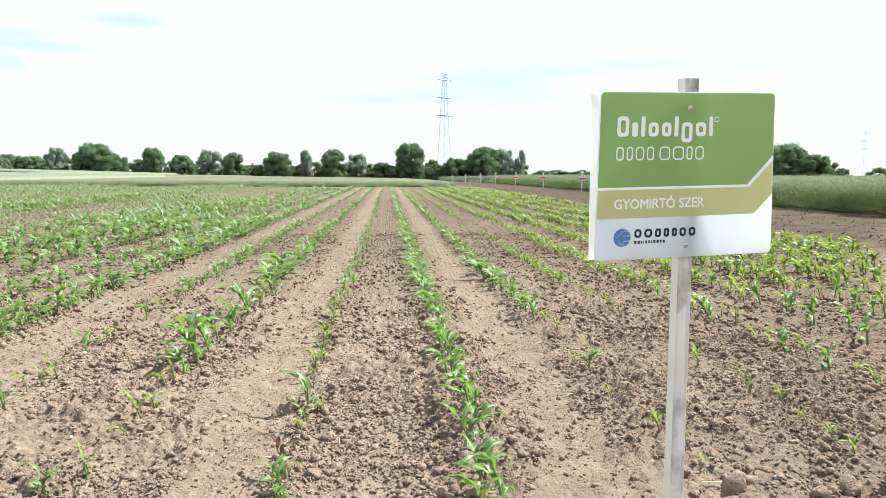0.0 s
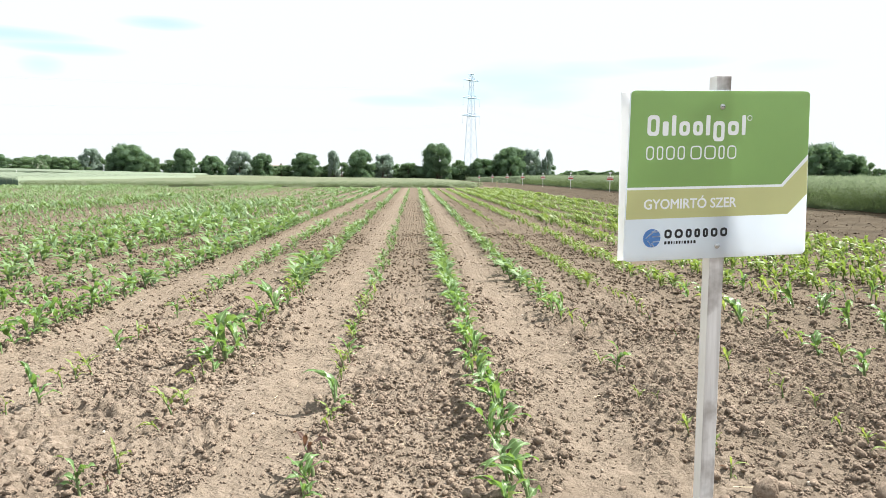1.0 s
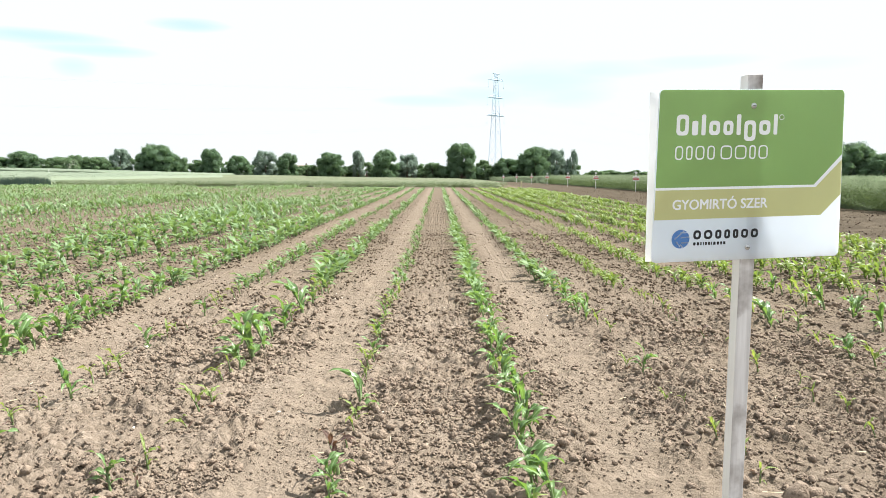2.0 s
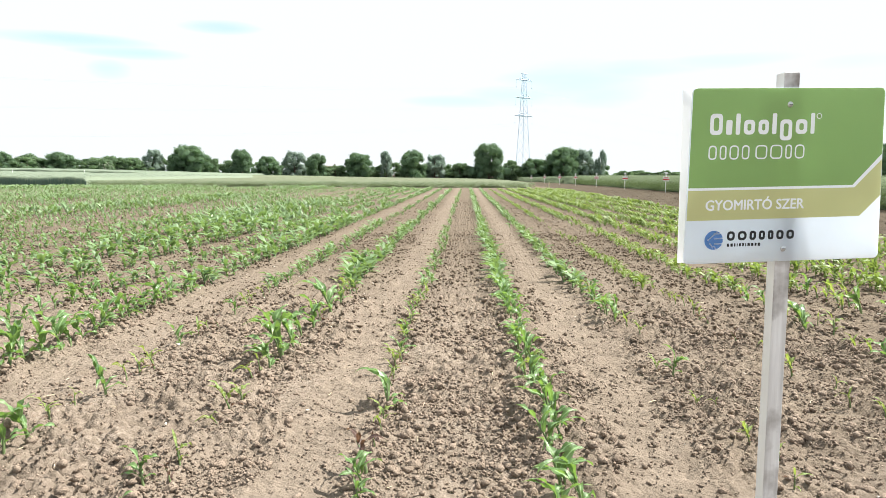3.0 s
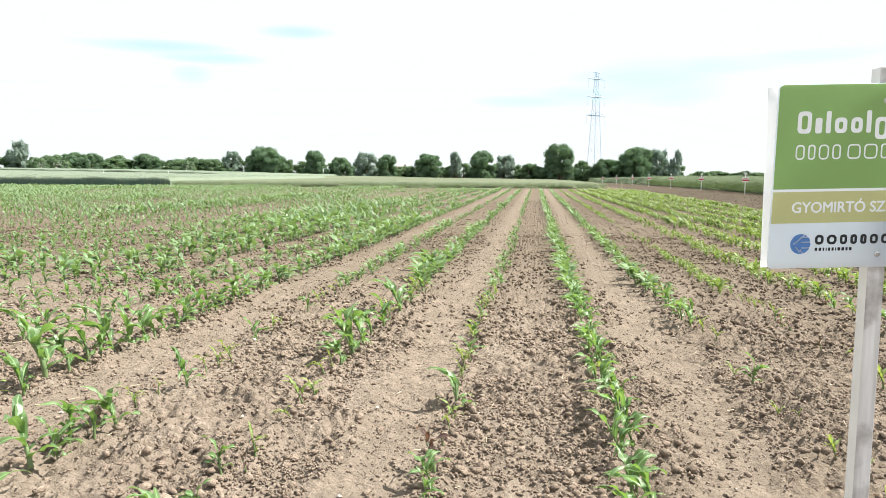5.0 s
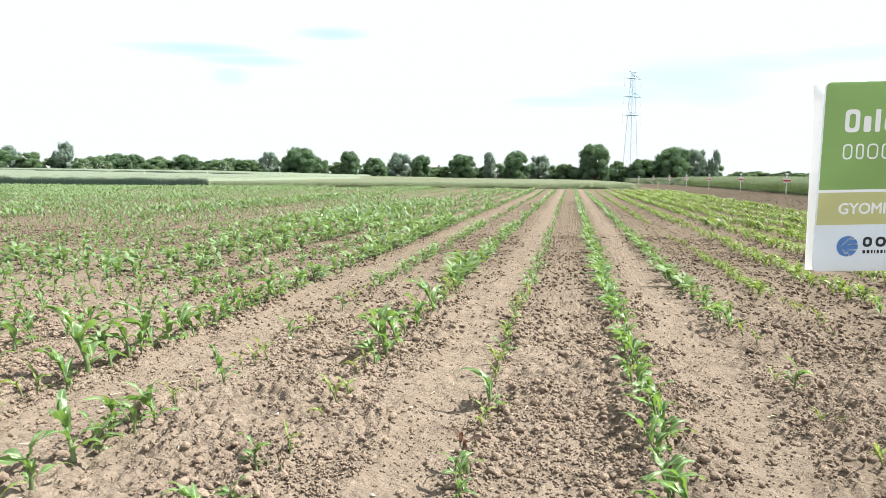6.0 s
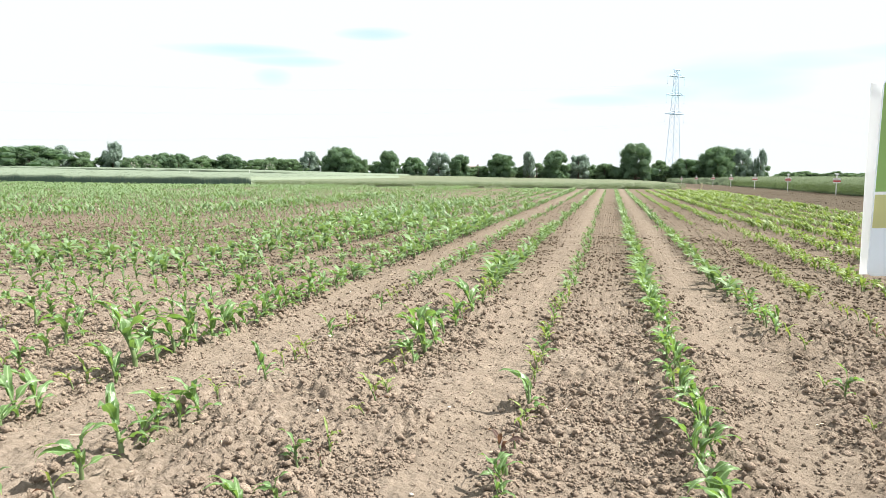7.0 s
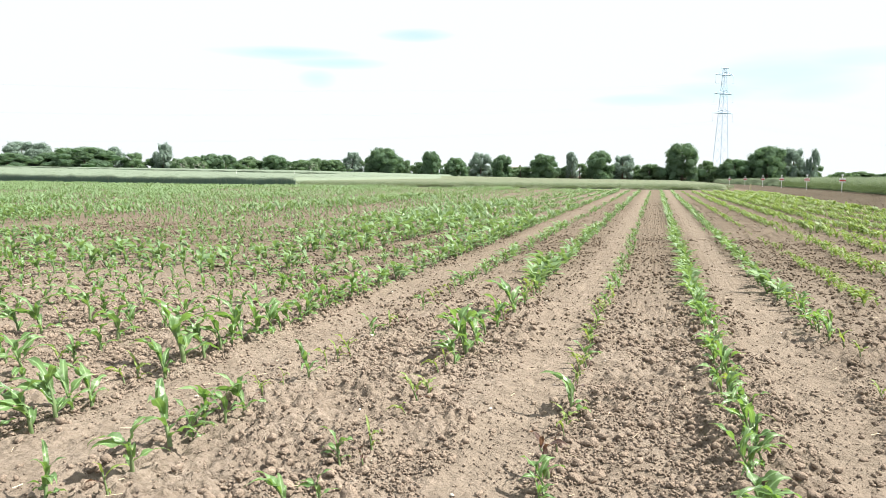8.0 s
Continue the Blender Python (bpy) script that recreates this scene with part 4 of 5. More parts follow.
# ---- trees ----
def tree_arrays(seed, lobes, leaves, leaf, low, sparse):
    """Leaves in clumps over uneven lobes; the crown is 1 high and 1 wide."""
    g = np.random.default_rng(seed)
    centres, phase = [], g.uniform(0, 6.3, 4)
    for k in range(lobes):
        z = low + (1 - low) * (0.05 + 0.86 * (k + g.uniform(0, 1)) / lobes)
        a = g.uniform(0, 2 * np.pi)
        side = 0.40 * math.sqrt(max(0.0, 1 - ((z - 0.42) / 0.58) ** 2)) if z > 0.42 else 0.40 * (0.80 + 0.48 * z)
        side *= 1 + 0.17 * math.sin(2 * a + phase[0] + 5 * z) + 0.13 * math.sin(3 * a + phase[1] - 8 * z)
        rad = side * math.sqrt(g.uniform(0.25, 1))
        centres.append((rad * math.cos(a), rad * math.sin(a), z, g.uniform(0.085, 0.155)))
    centres.append((0, 0, 0.88, 0.10))
    c = np.array(centres)
    pick = g.integers(0, len(c), leaves)
    d = g.normal(0, 1, (leaves, 3))
    d /= np.linalg.norm(d, axis=1)[:, None]
    rr = g.uniform(0.45 if sparse else 0.72, 1.14, leaves)
    p = c[pick, :3] + d * (c[pick, 3] * rr)[:, None] * np.array([1, 1, 1.05])
    p[:, 2] = np.clip(p[:, 2], 0.0, 1.02)
    ax = g.normal(0, 1, (leaves, 3))
    ax -= d * (ax * d).sum(1)[:, None] * 0.6
    ax /= np.linalg.norm(ax, axis=1)[:, None]
    bx = np.cross(d + 0.3 * g.normal(0, 1, (leaves, 3)), ax)
    bx /= np.linalg.norm(bx, axis=1)[:, None]
    s = leaf * g.uniform(0.5, 1.3, leaves)[:, None]
    v = np.stack([p - ax * s - bx * s * 0.4, p + bx * s * 0.9 - ax * s * 0.1, p + ax * s + bx * s * 0.2, p - bx * s * 0.8], 1).reshape(-1, 3)
    return v, np.arange(leaves * 4).reshape(-1, 4), c


def crown_mesh(v, q, c, mat, core):
    """The leaves, with denser foliage inside each lobe so that little light comes through."""
    bm = bmesh.new()
    for k, (x, y, z, rad) in enumerate(c):
        bmesh.ops.create_icosphere(bm, subdivisions=1, radius=1.05, matrix=Matrix.Translation((x, y, z)) @ Matrix.Diagonal((rad * core, rad * core, rad * core * 1.05, 1)))
    for vert in bm.verts:
        vert.co += 0.07 * noise.noise_vector(vert.co * 9.0)
    bv = np.array([w.co[:] for w in bm.verts])
    bf = np.array([[w.index for w in f.verts] for f in bm.faces])
    bm.free()
    return mesh_of("crown", np.concatenate([v, bv]), [tuple(x) for x in q.tolist()] + [tuple(x) for x in (bf + len(v)).tolist()], mat)


def limb(bm, a, b, ra, rb, sides=6):
    a, b = Vector(a), Vector(b)
    turn = (b - a).to_track_quat("Z", "Y").to_matrix()
    rings = []
    for p, rad in ((a, ra), (b, rb)):
        rings.append([bm.verts.new(p + turn @ Vector((rad * math.cos(2 * math.pi * k / sides), rad * math.sin(2 * math.pi * k / sides), 0))) for k in range(sides)])
    for k in range(sides):
        bm.faces.new((rings[0][k], rings[0][(k + 1) % sides], rings[1][(k + 1) % sides], rings[1][k]))


def tree(seed, label, mat, lobes, leaves, leaf, low, sparse=False, blossom=False, category="tree"):
    v, q, c = tree_arrays(seed, lobes, leaves, leaf, low, sparse)
    thing = tagged(new("tree" if category == "tree" else "bush"), label, category, "hedgerow along the far fields")
    bm = bmesh.new()
    limb(bm, (0, 0, -0.08), (0.01, 0, 0.3), 0.035, 0.026)
    limb(bm, (0.01, 0, 0.3), (0, 0.01, 0.8), 0.026, 0.008)
    for cx_, cy_, cz_, _ in c[: min(8, len(c))]:
        limb(bm, (0.005, 0.005, max(0.12, cz_ - 0.28)), (cx_, cy_, cz_), 0.013, 0.004, 5)
    bm_part("trunk", bm, BARK, thing)
    crown = part("crown", crown_mesh(v, q, c, mat, 0.66 if sparse else 0.76), thing)
    if blossom:
        bv, bq, _ = tree_arrays(seed + 1, lobes, leaves // 6, leaf * 0.8, low, False)
        part("blossom", mesh_big("blossom", bv * np.array([1.02, 1.02, 0.95]), bq, BLOSSOM), crown, "white blossom")
    return thing


OAKS = [tree(600 + s, "dark green rounded broadleaf tree in the far hedgerow", TREE_A, 70, 12000, 0.0165, 0.0) for s in range(5)]
POPLARS = [tree(620 + s, "grey-green airy poplar in the far hedgerow", TREE_B, 50, 8000, 0.0165, 0.03, True) for s in range(4)]
HEDGE = [tree(680 + s, "dense low hedge bush in the far hedgerow", TREE_C, 22, 1700, 0.036, 0.0, category="bush") for s in range(4)]
BUSHES = [tree(640 + s, "low mid-green bush in the far hedgerow", TREE_C, 40, 5000, 0.024, 0.0, category="bush") for s in range(4)]
FLOWERING = [tree(660, "low bush with white blossom in the far hedgerow", TREE_C, 40, 2600, 0.032, 0.0, False, True, "bush")]
planted = set()
r = random.Random(11)


def plant_tree(kinds, bearing, top, width, distance=190.0):
    """Stands a tree on the far line; top is the height of its tip."""
    x, y = distance * math.sin(radians(bearing)), distance * math.cos(radians(bearing))
    z = float(land(np.array([x]), np.array([y]))[0]) - 0.3
    m = Matrix.Translation((x, y, z)) @ pose(0, 0, 0, 0, 0, r.uniform(0, 360)) @ Matrix.Diagonal((width * 1.10, width * 1.10, 1.03 * max(1.5, top - z), 1))
    source = kinds[r.randrange(len(kinds))]
    if source.name in planted:
        thing = copy_thing(source, m)
        thing.matrix_basis = m
    else:
        planted.add(source.name)
        source.matrix_basis = m


# bearing, tip height, width
for b, top, wide in [(-44.7, 7.3, 14.1), (-46.5, 5.8, 9.4), (-49.5, 5.6, 9.4), (-35.9, 6.1, 6.3), (-34.7, 6.0, 5.5), (-30.9, 6.0, 6.9), (-22.1, 8.0, 10.4), (-18.2, 7.2, 6.6), (-16.1, 5.7, 6.6),
                     (-12.3, 6.4, 5.7), (-8.9, 6.7, 8.2), (-4.5, 7.5, 7.9), (1.9, 9.1, 10.1), (8.0, 8.3, 9.4), (5.7, 5.4, 7.9), (31.0, 8.4, 10.6), (32.9, 6.0, 7.9)]:
    plant_tree(OAKS, b, top, wide)
for b, top, wide in [(-48.6, 8.5, 9.4), (-47.7, 8.2, 7.9), (-42.5, 7.7, 4.7), (-39.3, 8.7, 6.0), (-24.7, 7.2, 5.7), (-22.6, 8.6, 4.6), (-14.1, 7.1, 6.9), (-6.6, 7.5, 4.1), (-2.6, 6.5, 7.2), (9.7, 7.9, 7.1), (11.0, 7.7, 3.8), (31.2, 9.1, 9.0), (30.0, 8.8, 7.0)]:
    plant_tree(POPLARS, b, top, wide, 194)
for b, top, wide in [(-41.5, 6.1, 6.3), (-37.3, 5.3, 5.3), (-33.0, 4.8, 7.9), (-28.5, 4.9, 9.4), (-27.5, 5.3, 6.3), (-26.3, 5.0, 6.3), (-20.6, 5.1, 5.3), (-10.8, 3.5, 6.3), (-0.5, 4.2, 6.9), (3.8, 5.0, 5.3), (6.6, 5.0, 6.0), (33.7, 4.3, 5.3), (34.7, 2.8, 3.5), (37.0, 2.9, 4.7), (12.9, 2.2, 4.7)]:
    plant_tree(BUSHES, b, top, wide, 192)
for b, top, wide in [(-38.1, 4.7, 4.7), (-36.6, 4.2, 4.0), (-27.9, 4.3, 3.5)]:
    plant_tree(FLOWERING, b, top, wide, 184)
b = -52.0
while b < 12.0:                                     # the low hedge that closes the gaps under the trees
    plant_tree(HEDGE, b, float(land(np.array([190 * math.sin(radians(b))]), np.array([190.0]))[0]) + r.uniform(2.6, 4.6), r.uniform(4.5, 7), 196 + r.uniform(-2, 3))
    b += 1.0
b = 12.4
while b < 30.0:                                     # a low line of bushes on the far horizon
    plant_tree(HEDGE, b, r.uniform(2.4, 4.0), r.uniform(8, 12), 420 + r.uniform(-4, 4))
    b += 0.5


for source in OAKS + POPLARS + BUSHES + HEDGE + FLOWERING:   # no spare trees
    if source.name not in planted:
        for o in (*source.children_recursive, source):
            bpy.data.objects.remove(o)


# ---- power line ----
def pylon(x, y, z, height, turn, slim=1.0):
    thing = tagged(new("pylon"), "blue-grey steel lattice power pylon behind the hedgerow", "pylon", "power line pylons")
    thing.matrix_basis = pose(x, y, z, 0, 0, turn)
    k = height / 30.0

    def half(h):
        return (1.55 - 1.25 * h / 30.0) * k

    levels = [0, 3.4, 6.6, 9.4, 11.9, 14.2, 16.3, 18.2, 20.0, 21.8, 23.5, 25.2, 26.8, 28.4, 29.6]
    for sx, sy in ((1, 1), (1, -1), (-1, 1), (-1, -1)):
        bm = bmesh.new()
        limb(bm, (sx * half(0), sy * half(0), 0), (sx * half(29.6), sy * half(29.6), 29.6 * k), 0.075 * k * slim, 0.075 * k * slim, 4)
        bm_part("leg", bm, STEEL, thing)
    for axis in range(4):
        bm = bmesh.new()
        for i, (a, b) in enumerate(zip(levels, levels[1:])):
            for flip in (1, -1):
                p = [(flip * half(a), half(a), a * k), (-flip * half(b), half(b), b * k)]
                q = []
                for u, w, h in p:
                    c, s = ((1, 0), (0, 1), (-1, 0), (0, -1))[axis]
                    q.append((u * c - w * s, u * s + w * c, h))
                limb(bm, q[0], q[1], 0.022 * k * slim, 0.022 * k * slim, 3)
        bm_part("bracing", bm, STEEL, thing)
    for h, reach in ((17.9, 3.5), (23.0, 3.3), (28.0, 3.1), (29.8, 1.3)):
        for s in (1, -1):
            for w in (1, -1):
                bars = [(h, 0.15, 0.10)] + ([(h + 0.9, 0.08, 0.06)] if h < 29 else [])
                for foot, thick, thin in bars:
                    bm = bmesh.new()
                    limb(bm, (0, w * half(h), foot * k), (s * reach * k, 0, h * k), thick * k * slim, thin * k * slim, 4)
                    bm_part("arm_bar", bm, STEEL, thing)
        if h < 29:
            for s in (1, -1):
                bm = bmesh.new()
                limb(bm, (s * reach * k, 0, h * k), (s * reach * k, 0, (h - 2.0) * k), 0.018 * k, 0.018 * k, 4)
                limb(bm, (s * reach * k, 0, (h - 2.0) * k), (s * reach * k, 0, (h - 2.25) * k), 0.10 * k, 0.07 * k, 6)
                bm_part("insulator", bm, STEEL, thing)
    return thing


pylon(16.4, 200.0, 0.2, 29.8, 40.3)
pylon(323.0, 445.0, 0.5, 31.0, 10.0, 0.38)


def wire(a, b, sag):
    """One line wire hanging between two places."""
    a, b = Vector(a), Vector(b)
    bm, rings = bmesh.new(), []
    for t in range(25):
        p = a.lerp(b, t / 24) - Vector((0, 0, 4 * sag * (t / 24) * (1 - t / 24)))
        side = (b - a).cross(Vector((0, 0, 1))).normalized()
        rings.append([bm.verts.new(p + side * (0.007 * c) + Vector((0, 0, 0.007 * s))) for c, s in ((1, 0), (-0.5, 0.87), (-0.5, -0.87))])
    for p, q in zip(rings, rings[1:]):
        for k in range(3):
            bm.faces.new((p[k], p[(k + 1) % 3], q[(k + 1) % 3], q[k]))
    tagged(bm_part("line_wire", bm, WIRE), "thin grey power line wire hanging in the air", "wire", "power line wires")


for h, reach in ((15.6, 3.5), (20.7, 3.3), (25.7, 3.1)):
    for s in (1, -1):
        ox, oy = s * reach * math.cos(radians(38)), s * reach * math.sin(radians(38))
        wire((16.4 + ox, 200 + oy, h), (-290 + ox, -45 + oy, h), 9.0)
        wire((16.4 + ox, 200 + oy, h), (323 + ox, 445 + oy, h + 0.5), 9.0)


# ---- the name board on its post ----
CORNERS = [Vector(c) for c in ((0.5488, 1.8957, 0.8745), (1.0609, 1.9728, 0.8860), (1.0502, 1.9726, 1.3117), (0.5548, 1.8981, 1.3009))]   # bottom left, bottom right, top right, top left
FRONT = ((CORNERS[1] - CORNERS[0]).cross(CORNERS[3] - CORNERS[0])).normalized()
if FRONT.y > 0:
    FRONT = -FRONT
BOARD_W, BOARD_H = 0.51, 0.426


def on_board(u, v, out=0.0):
    """A place on the slightly warped board; out is how far before its face."""
    a, b, c, d = CORNERS
    return (a * (1 - u) + b * u) * (1 - v) + (d * (1 - u) + c * u) * v + FRONT * out


def rounded(u0, v0, u1, v1, rad, n=6):
    """A rectangle with round corners, in board units; rad in metres."""
    ru, rv = rad / BOARD_W, rad / BOARD_H
    pts = []
    for cu, cv, a0 in ((u1 - ru, v0 + rv, -90), (u1 - ru, v1 - rv, 0), (u0 + ru, v1 - rv, 90), (u0 + ru, v0 + rv, 180)):
        for i in range(n + 1):
            a = radians(a0 + 90 * i / n)
            pts.append((cu + ru * math.cos(a), cv + rv * math.sin(a)))
    return pts


def clipped(pts, keep):
    """The part of a convex outline on one side of a line: keep(p) >= 0."""
    out = []
    for p, q in zip(pts, pts[1:] + pts[:1]):
        a, b = keep(p), keep(q)
        if a >= 0:
            out.append(p)
        if a * b < 0:
            t = a / (a - b)
            out.append((p[0] + (q[0] - p[0]) * t, p[1] + (q[1] - p[1]) * t))
    return out


def film(pts, out):
    """A printed film with that outline."""
    bm = bmesh.new()
    bm.faces.new([bm.verts.new(on_board(u, v, out)) for u, v in pts])
    bmesh.ops.recalc_face_normals(bm, faces=list(bm.faces))
    return bm


def sheet(pts, out, thick, where=on_board):
    """A thin solid sheet with that outline."""
    bm = bmesh.new()
    top = [bm.verts.new(where(u, v, out)) for u, v in pts]
    back = [bm.verts.new(where(u, v, out - thick)) for u, v in pts]
    bm.faces.new(top)
    bm.faces.new(back[::-1])
    for i in range(len(pts)):
        j = (i + 1) % len(pts)
        bm.faces.new((top[i], back[i], back[j], top[j]))
    bmesh.ops.recalc_face_normals(bm, faces=list(bm.faces))
    return bm


sign = tagged(new("sign"), "green, olive and white printed field sign on a weathered white post", "sign")
post_bm = box_bm(0.040, 0.040, 1.731, 0.0025, (0, 0, 0.8655))
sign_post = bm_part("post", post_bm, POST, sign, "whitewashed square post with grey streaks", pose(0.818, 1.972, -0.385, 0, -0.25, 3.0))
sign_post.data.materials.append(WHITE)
for face in sign_post.data.polygons:                # the left side is plain white, without streaks
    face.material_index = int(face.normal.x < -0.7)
front = bm_part("front_board", sheet(rounded(0, 0, 1, 1, 0.012), 0.0, 0.004), SHEET, sign, "white plastic front board")


def back_place(u, v, out=0.0):
    """The rear board hangs open at the top and closes on the front one below."""
    gap = 0.047 - 0.002 * (1 - v) - 0.018 * (1 - v) * (2 * abs(u - 0.5)) ** 2
    return on_board(u - 0.004, v, -gap + out)


rear_bm = bmesh.new()
rear_v = [[[rear_bm.verts.new(back_place(i / 12, j / 10, o)) for i in range(13)] for j in range(11)] for o in (0, -0.004)]
for o in range(2):
    for j in range(10):
        for i in range(12):
            q = (rear_v[o][j][i], rear_v[o][j][i + 1], rear_v[o][j + 1][i + 1], rear_v[o][j + 1][i])
            rear_bm.faces.new(q if o == 0 else q[::-1])
ring = [(0, i) for i in range(13)] + [(j, 12) for j in range(1, 11)] + [(10, i) for i in range(11, -1, -1)] + [(j, 0) for j in range(9, 0, -1)]
for (j0, i0), (j1, i1) in zip(ring, ring[1:] + ring[:1]):
    rear_bm.faces.new((rear_v[0][j0][i0], rear_v[1][j0][i0], rear_v[1][j1][i1], rear_v[0][j1][i1]))
bmesh.ops.recalc_face_normals(rear_bm, faces=list(rear_bm.faces))
bm_part("rear_board", rear_bm, REAR, sign, "white plastic rear board", smooth=True)

outline = rounded(0.002, 0.002, 0.998, 0.998, 0.0115)


def below(a, b):
    return lambda p: (b[0] - a[0]) * (p[1] - a[1]) - (b[1] - a[1]) * (p[0] - a[0])


green = clipped(clipped(outline, lambda p: p[1] - 0.437), below((0.847, 0.437), (1.0, 0.620)))
bm_part("green_field", film(green, 0.0008), GREEN, front)
white_line = [(0.002, 0.423), (0.857, 0.423), (0.998, 0.586), (0.998, 0.617), (0.848, 0.4355), (0.002, 0.4355)]
bm_part("white_line", film(white_line, 0.0009), PRINT, front)
olive = [(0.002, 0.250), (0.890, 0.253), (0.998, 0.374), (0.998, 0.585), (0.857, 0.4222), (0.002, 0.4222)]
bm_part("olive_field", film(olive, 0.0008), OLIVE, front)


def lettered(text, u0, v0, v1, u1, mat, weight=0.0, bold=0.012):
    """A line of text in the built-in font, fitted between its ends and from baseline to cap height."""
    curve = bpy.data.curves.new("text", "FONT")
    curve.body, curve.offset, curve.resolution_u = text, weight, 4
    holder = bpy.data.objects.new("text", curve)
    scene.collection.objects.link(holder)
    bpy.context.view_layer.update()
    me = bpy.data.meshes.new_from_object(holder.evaluated_get(bpy.context.evaluated_depsgraph_get()))
    bpy.data.objects.remove(holder)
    co = np.array([v.co[:] for v in me.vertices])
    faces = [tuple(f.vertices) for f in me.polygons]
    bpy.data.meshes.remove(me)
    cap, lo, hi = 0.70, co[:, 0].min(), co[:, 0].max()
    verts, quads = [], []
    for k, (dx, dy) in enumerate(((-1, 0), (1, 0), (0, 0.7), (0, -0.7))):     # four strokes make it bold
        quads += [tuple(i + len(verts) for i in f) for f in faces]
        verts += [on_board(u0 + (x + dx * bold - lo) / (hi - lo) * (u1 - u0), v0 + (y + dy * bold) / cap * (v1 - v0), 0.0014 + 0.00006 * k) for x, y, _ in co]
    return part("lettering", mesh_of("lettering", verts, quads, mat), front)


lettered("GYOMIRTÓ SZER", 0.094, 0.308, 0.366, 0.595, PRINT, 0.0, 0.026)


def blocks(u0, u1, v0, v1, widths, mat, gap, rises=None, rad=0.003):
    """Plain rounded blocks in a line, in place of a trade name."""
    total = sum(widths) + gap * (len(widths) - 1)
    u, scale = u0, (u1 - u0) / total
    for k, w in enumerate(widths):
        up, down = rises[k] if rises else (1.0, 0.0)
        if w > 0:
            pts = rounded(u, v0 - down * (v1 - v0), u + w * scale, v0 + up * (v1 - v0), min(rad, w * scale * BOARD_W * 0.45), 4)
            bm_part("block", sheet(pts, 0.0014, 0.0006), mat, front)
        u += (w + gap) * scale


def frames_row(u0, u1, v0, v1, widths, mat, gap, stroke, rises=None):
    """Open rounded blocks in a line, in place of a trade name; narrow ones are solid."""
    total = sum(widths) + gap * (len(widths) - 1)
    u, scale = u0, (u1 - u0) / total
    for k, w in enumerate(widths):
        up, down = rises[k] if rises else (1.0, 0.0)
        lo, hi, wide = v0 - down * (v1 - v0), v0 + up * (v1 - v0), w * scale
        if w > 0 and wide * BOARD_W < 2.3 * stroke:
            bm_part("block", sheet(rounded(u, lo, u + wide, hi, wide * BOARD_W * 0.3, 4), 0.0014, 0.0006), mat, front)
        elif w > 0:
            n = 4
            outer = rounded(u, lo, u + wide, hi, min(0.010, wide * BOARD_W * 0.42), n)
            inner = rounded(u + stroke / BOARD_W, lo + stroke / BOARD_H, u + wide - stroke / BOARD_W, hi - stroke / BOARD_H, min(0.006, (wide * BOARD_W - 2 * stroke) * 0.42), n)
            bm = bmesh.new()
            vo, vi = [bm.verts.new(on_board(*p, 0.0014)) for p in outer], [bm.verts.new(on_board(*p, 0.0014)) for p in inner]
            for i in range(len(outer)):
                j = (i + 1) % len(outer)
                bm.faces.new((vo[i], vo[j], vi[j], vi[i]))
            bmesh.ops.recalc_face_normals(bm, faces=list(bm.faces))
            bm_part("block", bm, mat, front)
        u += (w + gap) * scale


LOW, TALL, DEEP = (0.70, 0.0), (1.0, 0.0), (0.70, 0.30)
frames_row(0.094, 0.632, 0.737, 0.856, [0.70, 0.34, 0.24, 0.62, 0.58, 0.24, 0.68, 0.66, 0.22], PRINT, 0.20, 0.0095, [TALL, LOW, TALL, LOW, LOW, TALL, DEEP, LOW, TALL])
frames_row(0.093, 0.585, 0.596, 0.677, [0.55, 0.45, 0.62, 0.52, 0.0, 0.80, 0.82, 0.45, 0.66], PRINT, 0.2, 0.0036)
frames_row(0.209, 0.552, 0.130, 0.184, [0.80, 0.90, 0.66, 0.62, 0.58, 0.74, 0.78], BLACK, 0.30, 0.0060)
blocks(0.211, 0.380, 0.095, 0.113, [0.5, 0.5, 0.3, 0.2, 0.4, 0.4, 0.2, 0.5, 0.5, 0.4, 0.5], BLACK, 0.3, None, 0.001)


def disc_pts(cu, cv, rad, n=28):
    return [(cu + rad / BOARD_W * math.cos(2 * math.pi * i / n), cv + rad / BOARD_H * math.sin(2 * math.pi * i / n)) for i in range(n)]


bm_part("ring", sheet(disc_pts(0.654, 0.838, 0.0070, 20), 0.0014, 0.0006), PRINT, front)
bm_part("ring_middle", sheet(disc_pts(0.654, 0.838, 0.0052, 20), 0.0019, 0.0004), GREEN, front)
bm_part("emblem", sheet(disc_pts(0.143, 0.135, 0.0235), 0.0014, 0.0006), BLUE, front, "round blue emblem")
for du, dv, ln, turn in ((-0.004, 0.010, 0.040, 40), (0.012, 0.004, 0.028, 2), (0.012, -0.009, 0.024, 2), (-0.006, -0.013, 0.020, 128), (0.004, -0.019, 0.018, 128), (0.008, 0.016, 0.022, 2)):
    c, s = math.cos(radians(turn)), math.sin(radians(turn))
    pts = []
    for a, b in ((-1, -1), (1, -1), (1, 1), (-1, 1)):
        px, py = a * ln / 2 * 0.8, b * 0.0016
        pts.append((0.143 + (du + px * c - py * s) / BOARD_W, 0.135 + (dv + px * s + py * c) / BOARD_H))
    bm_part("stripe", sheet(pts, 0.0021, 0.0006), SHEET, front)
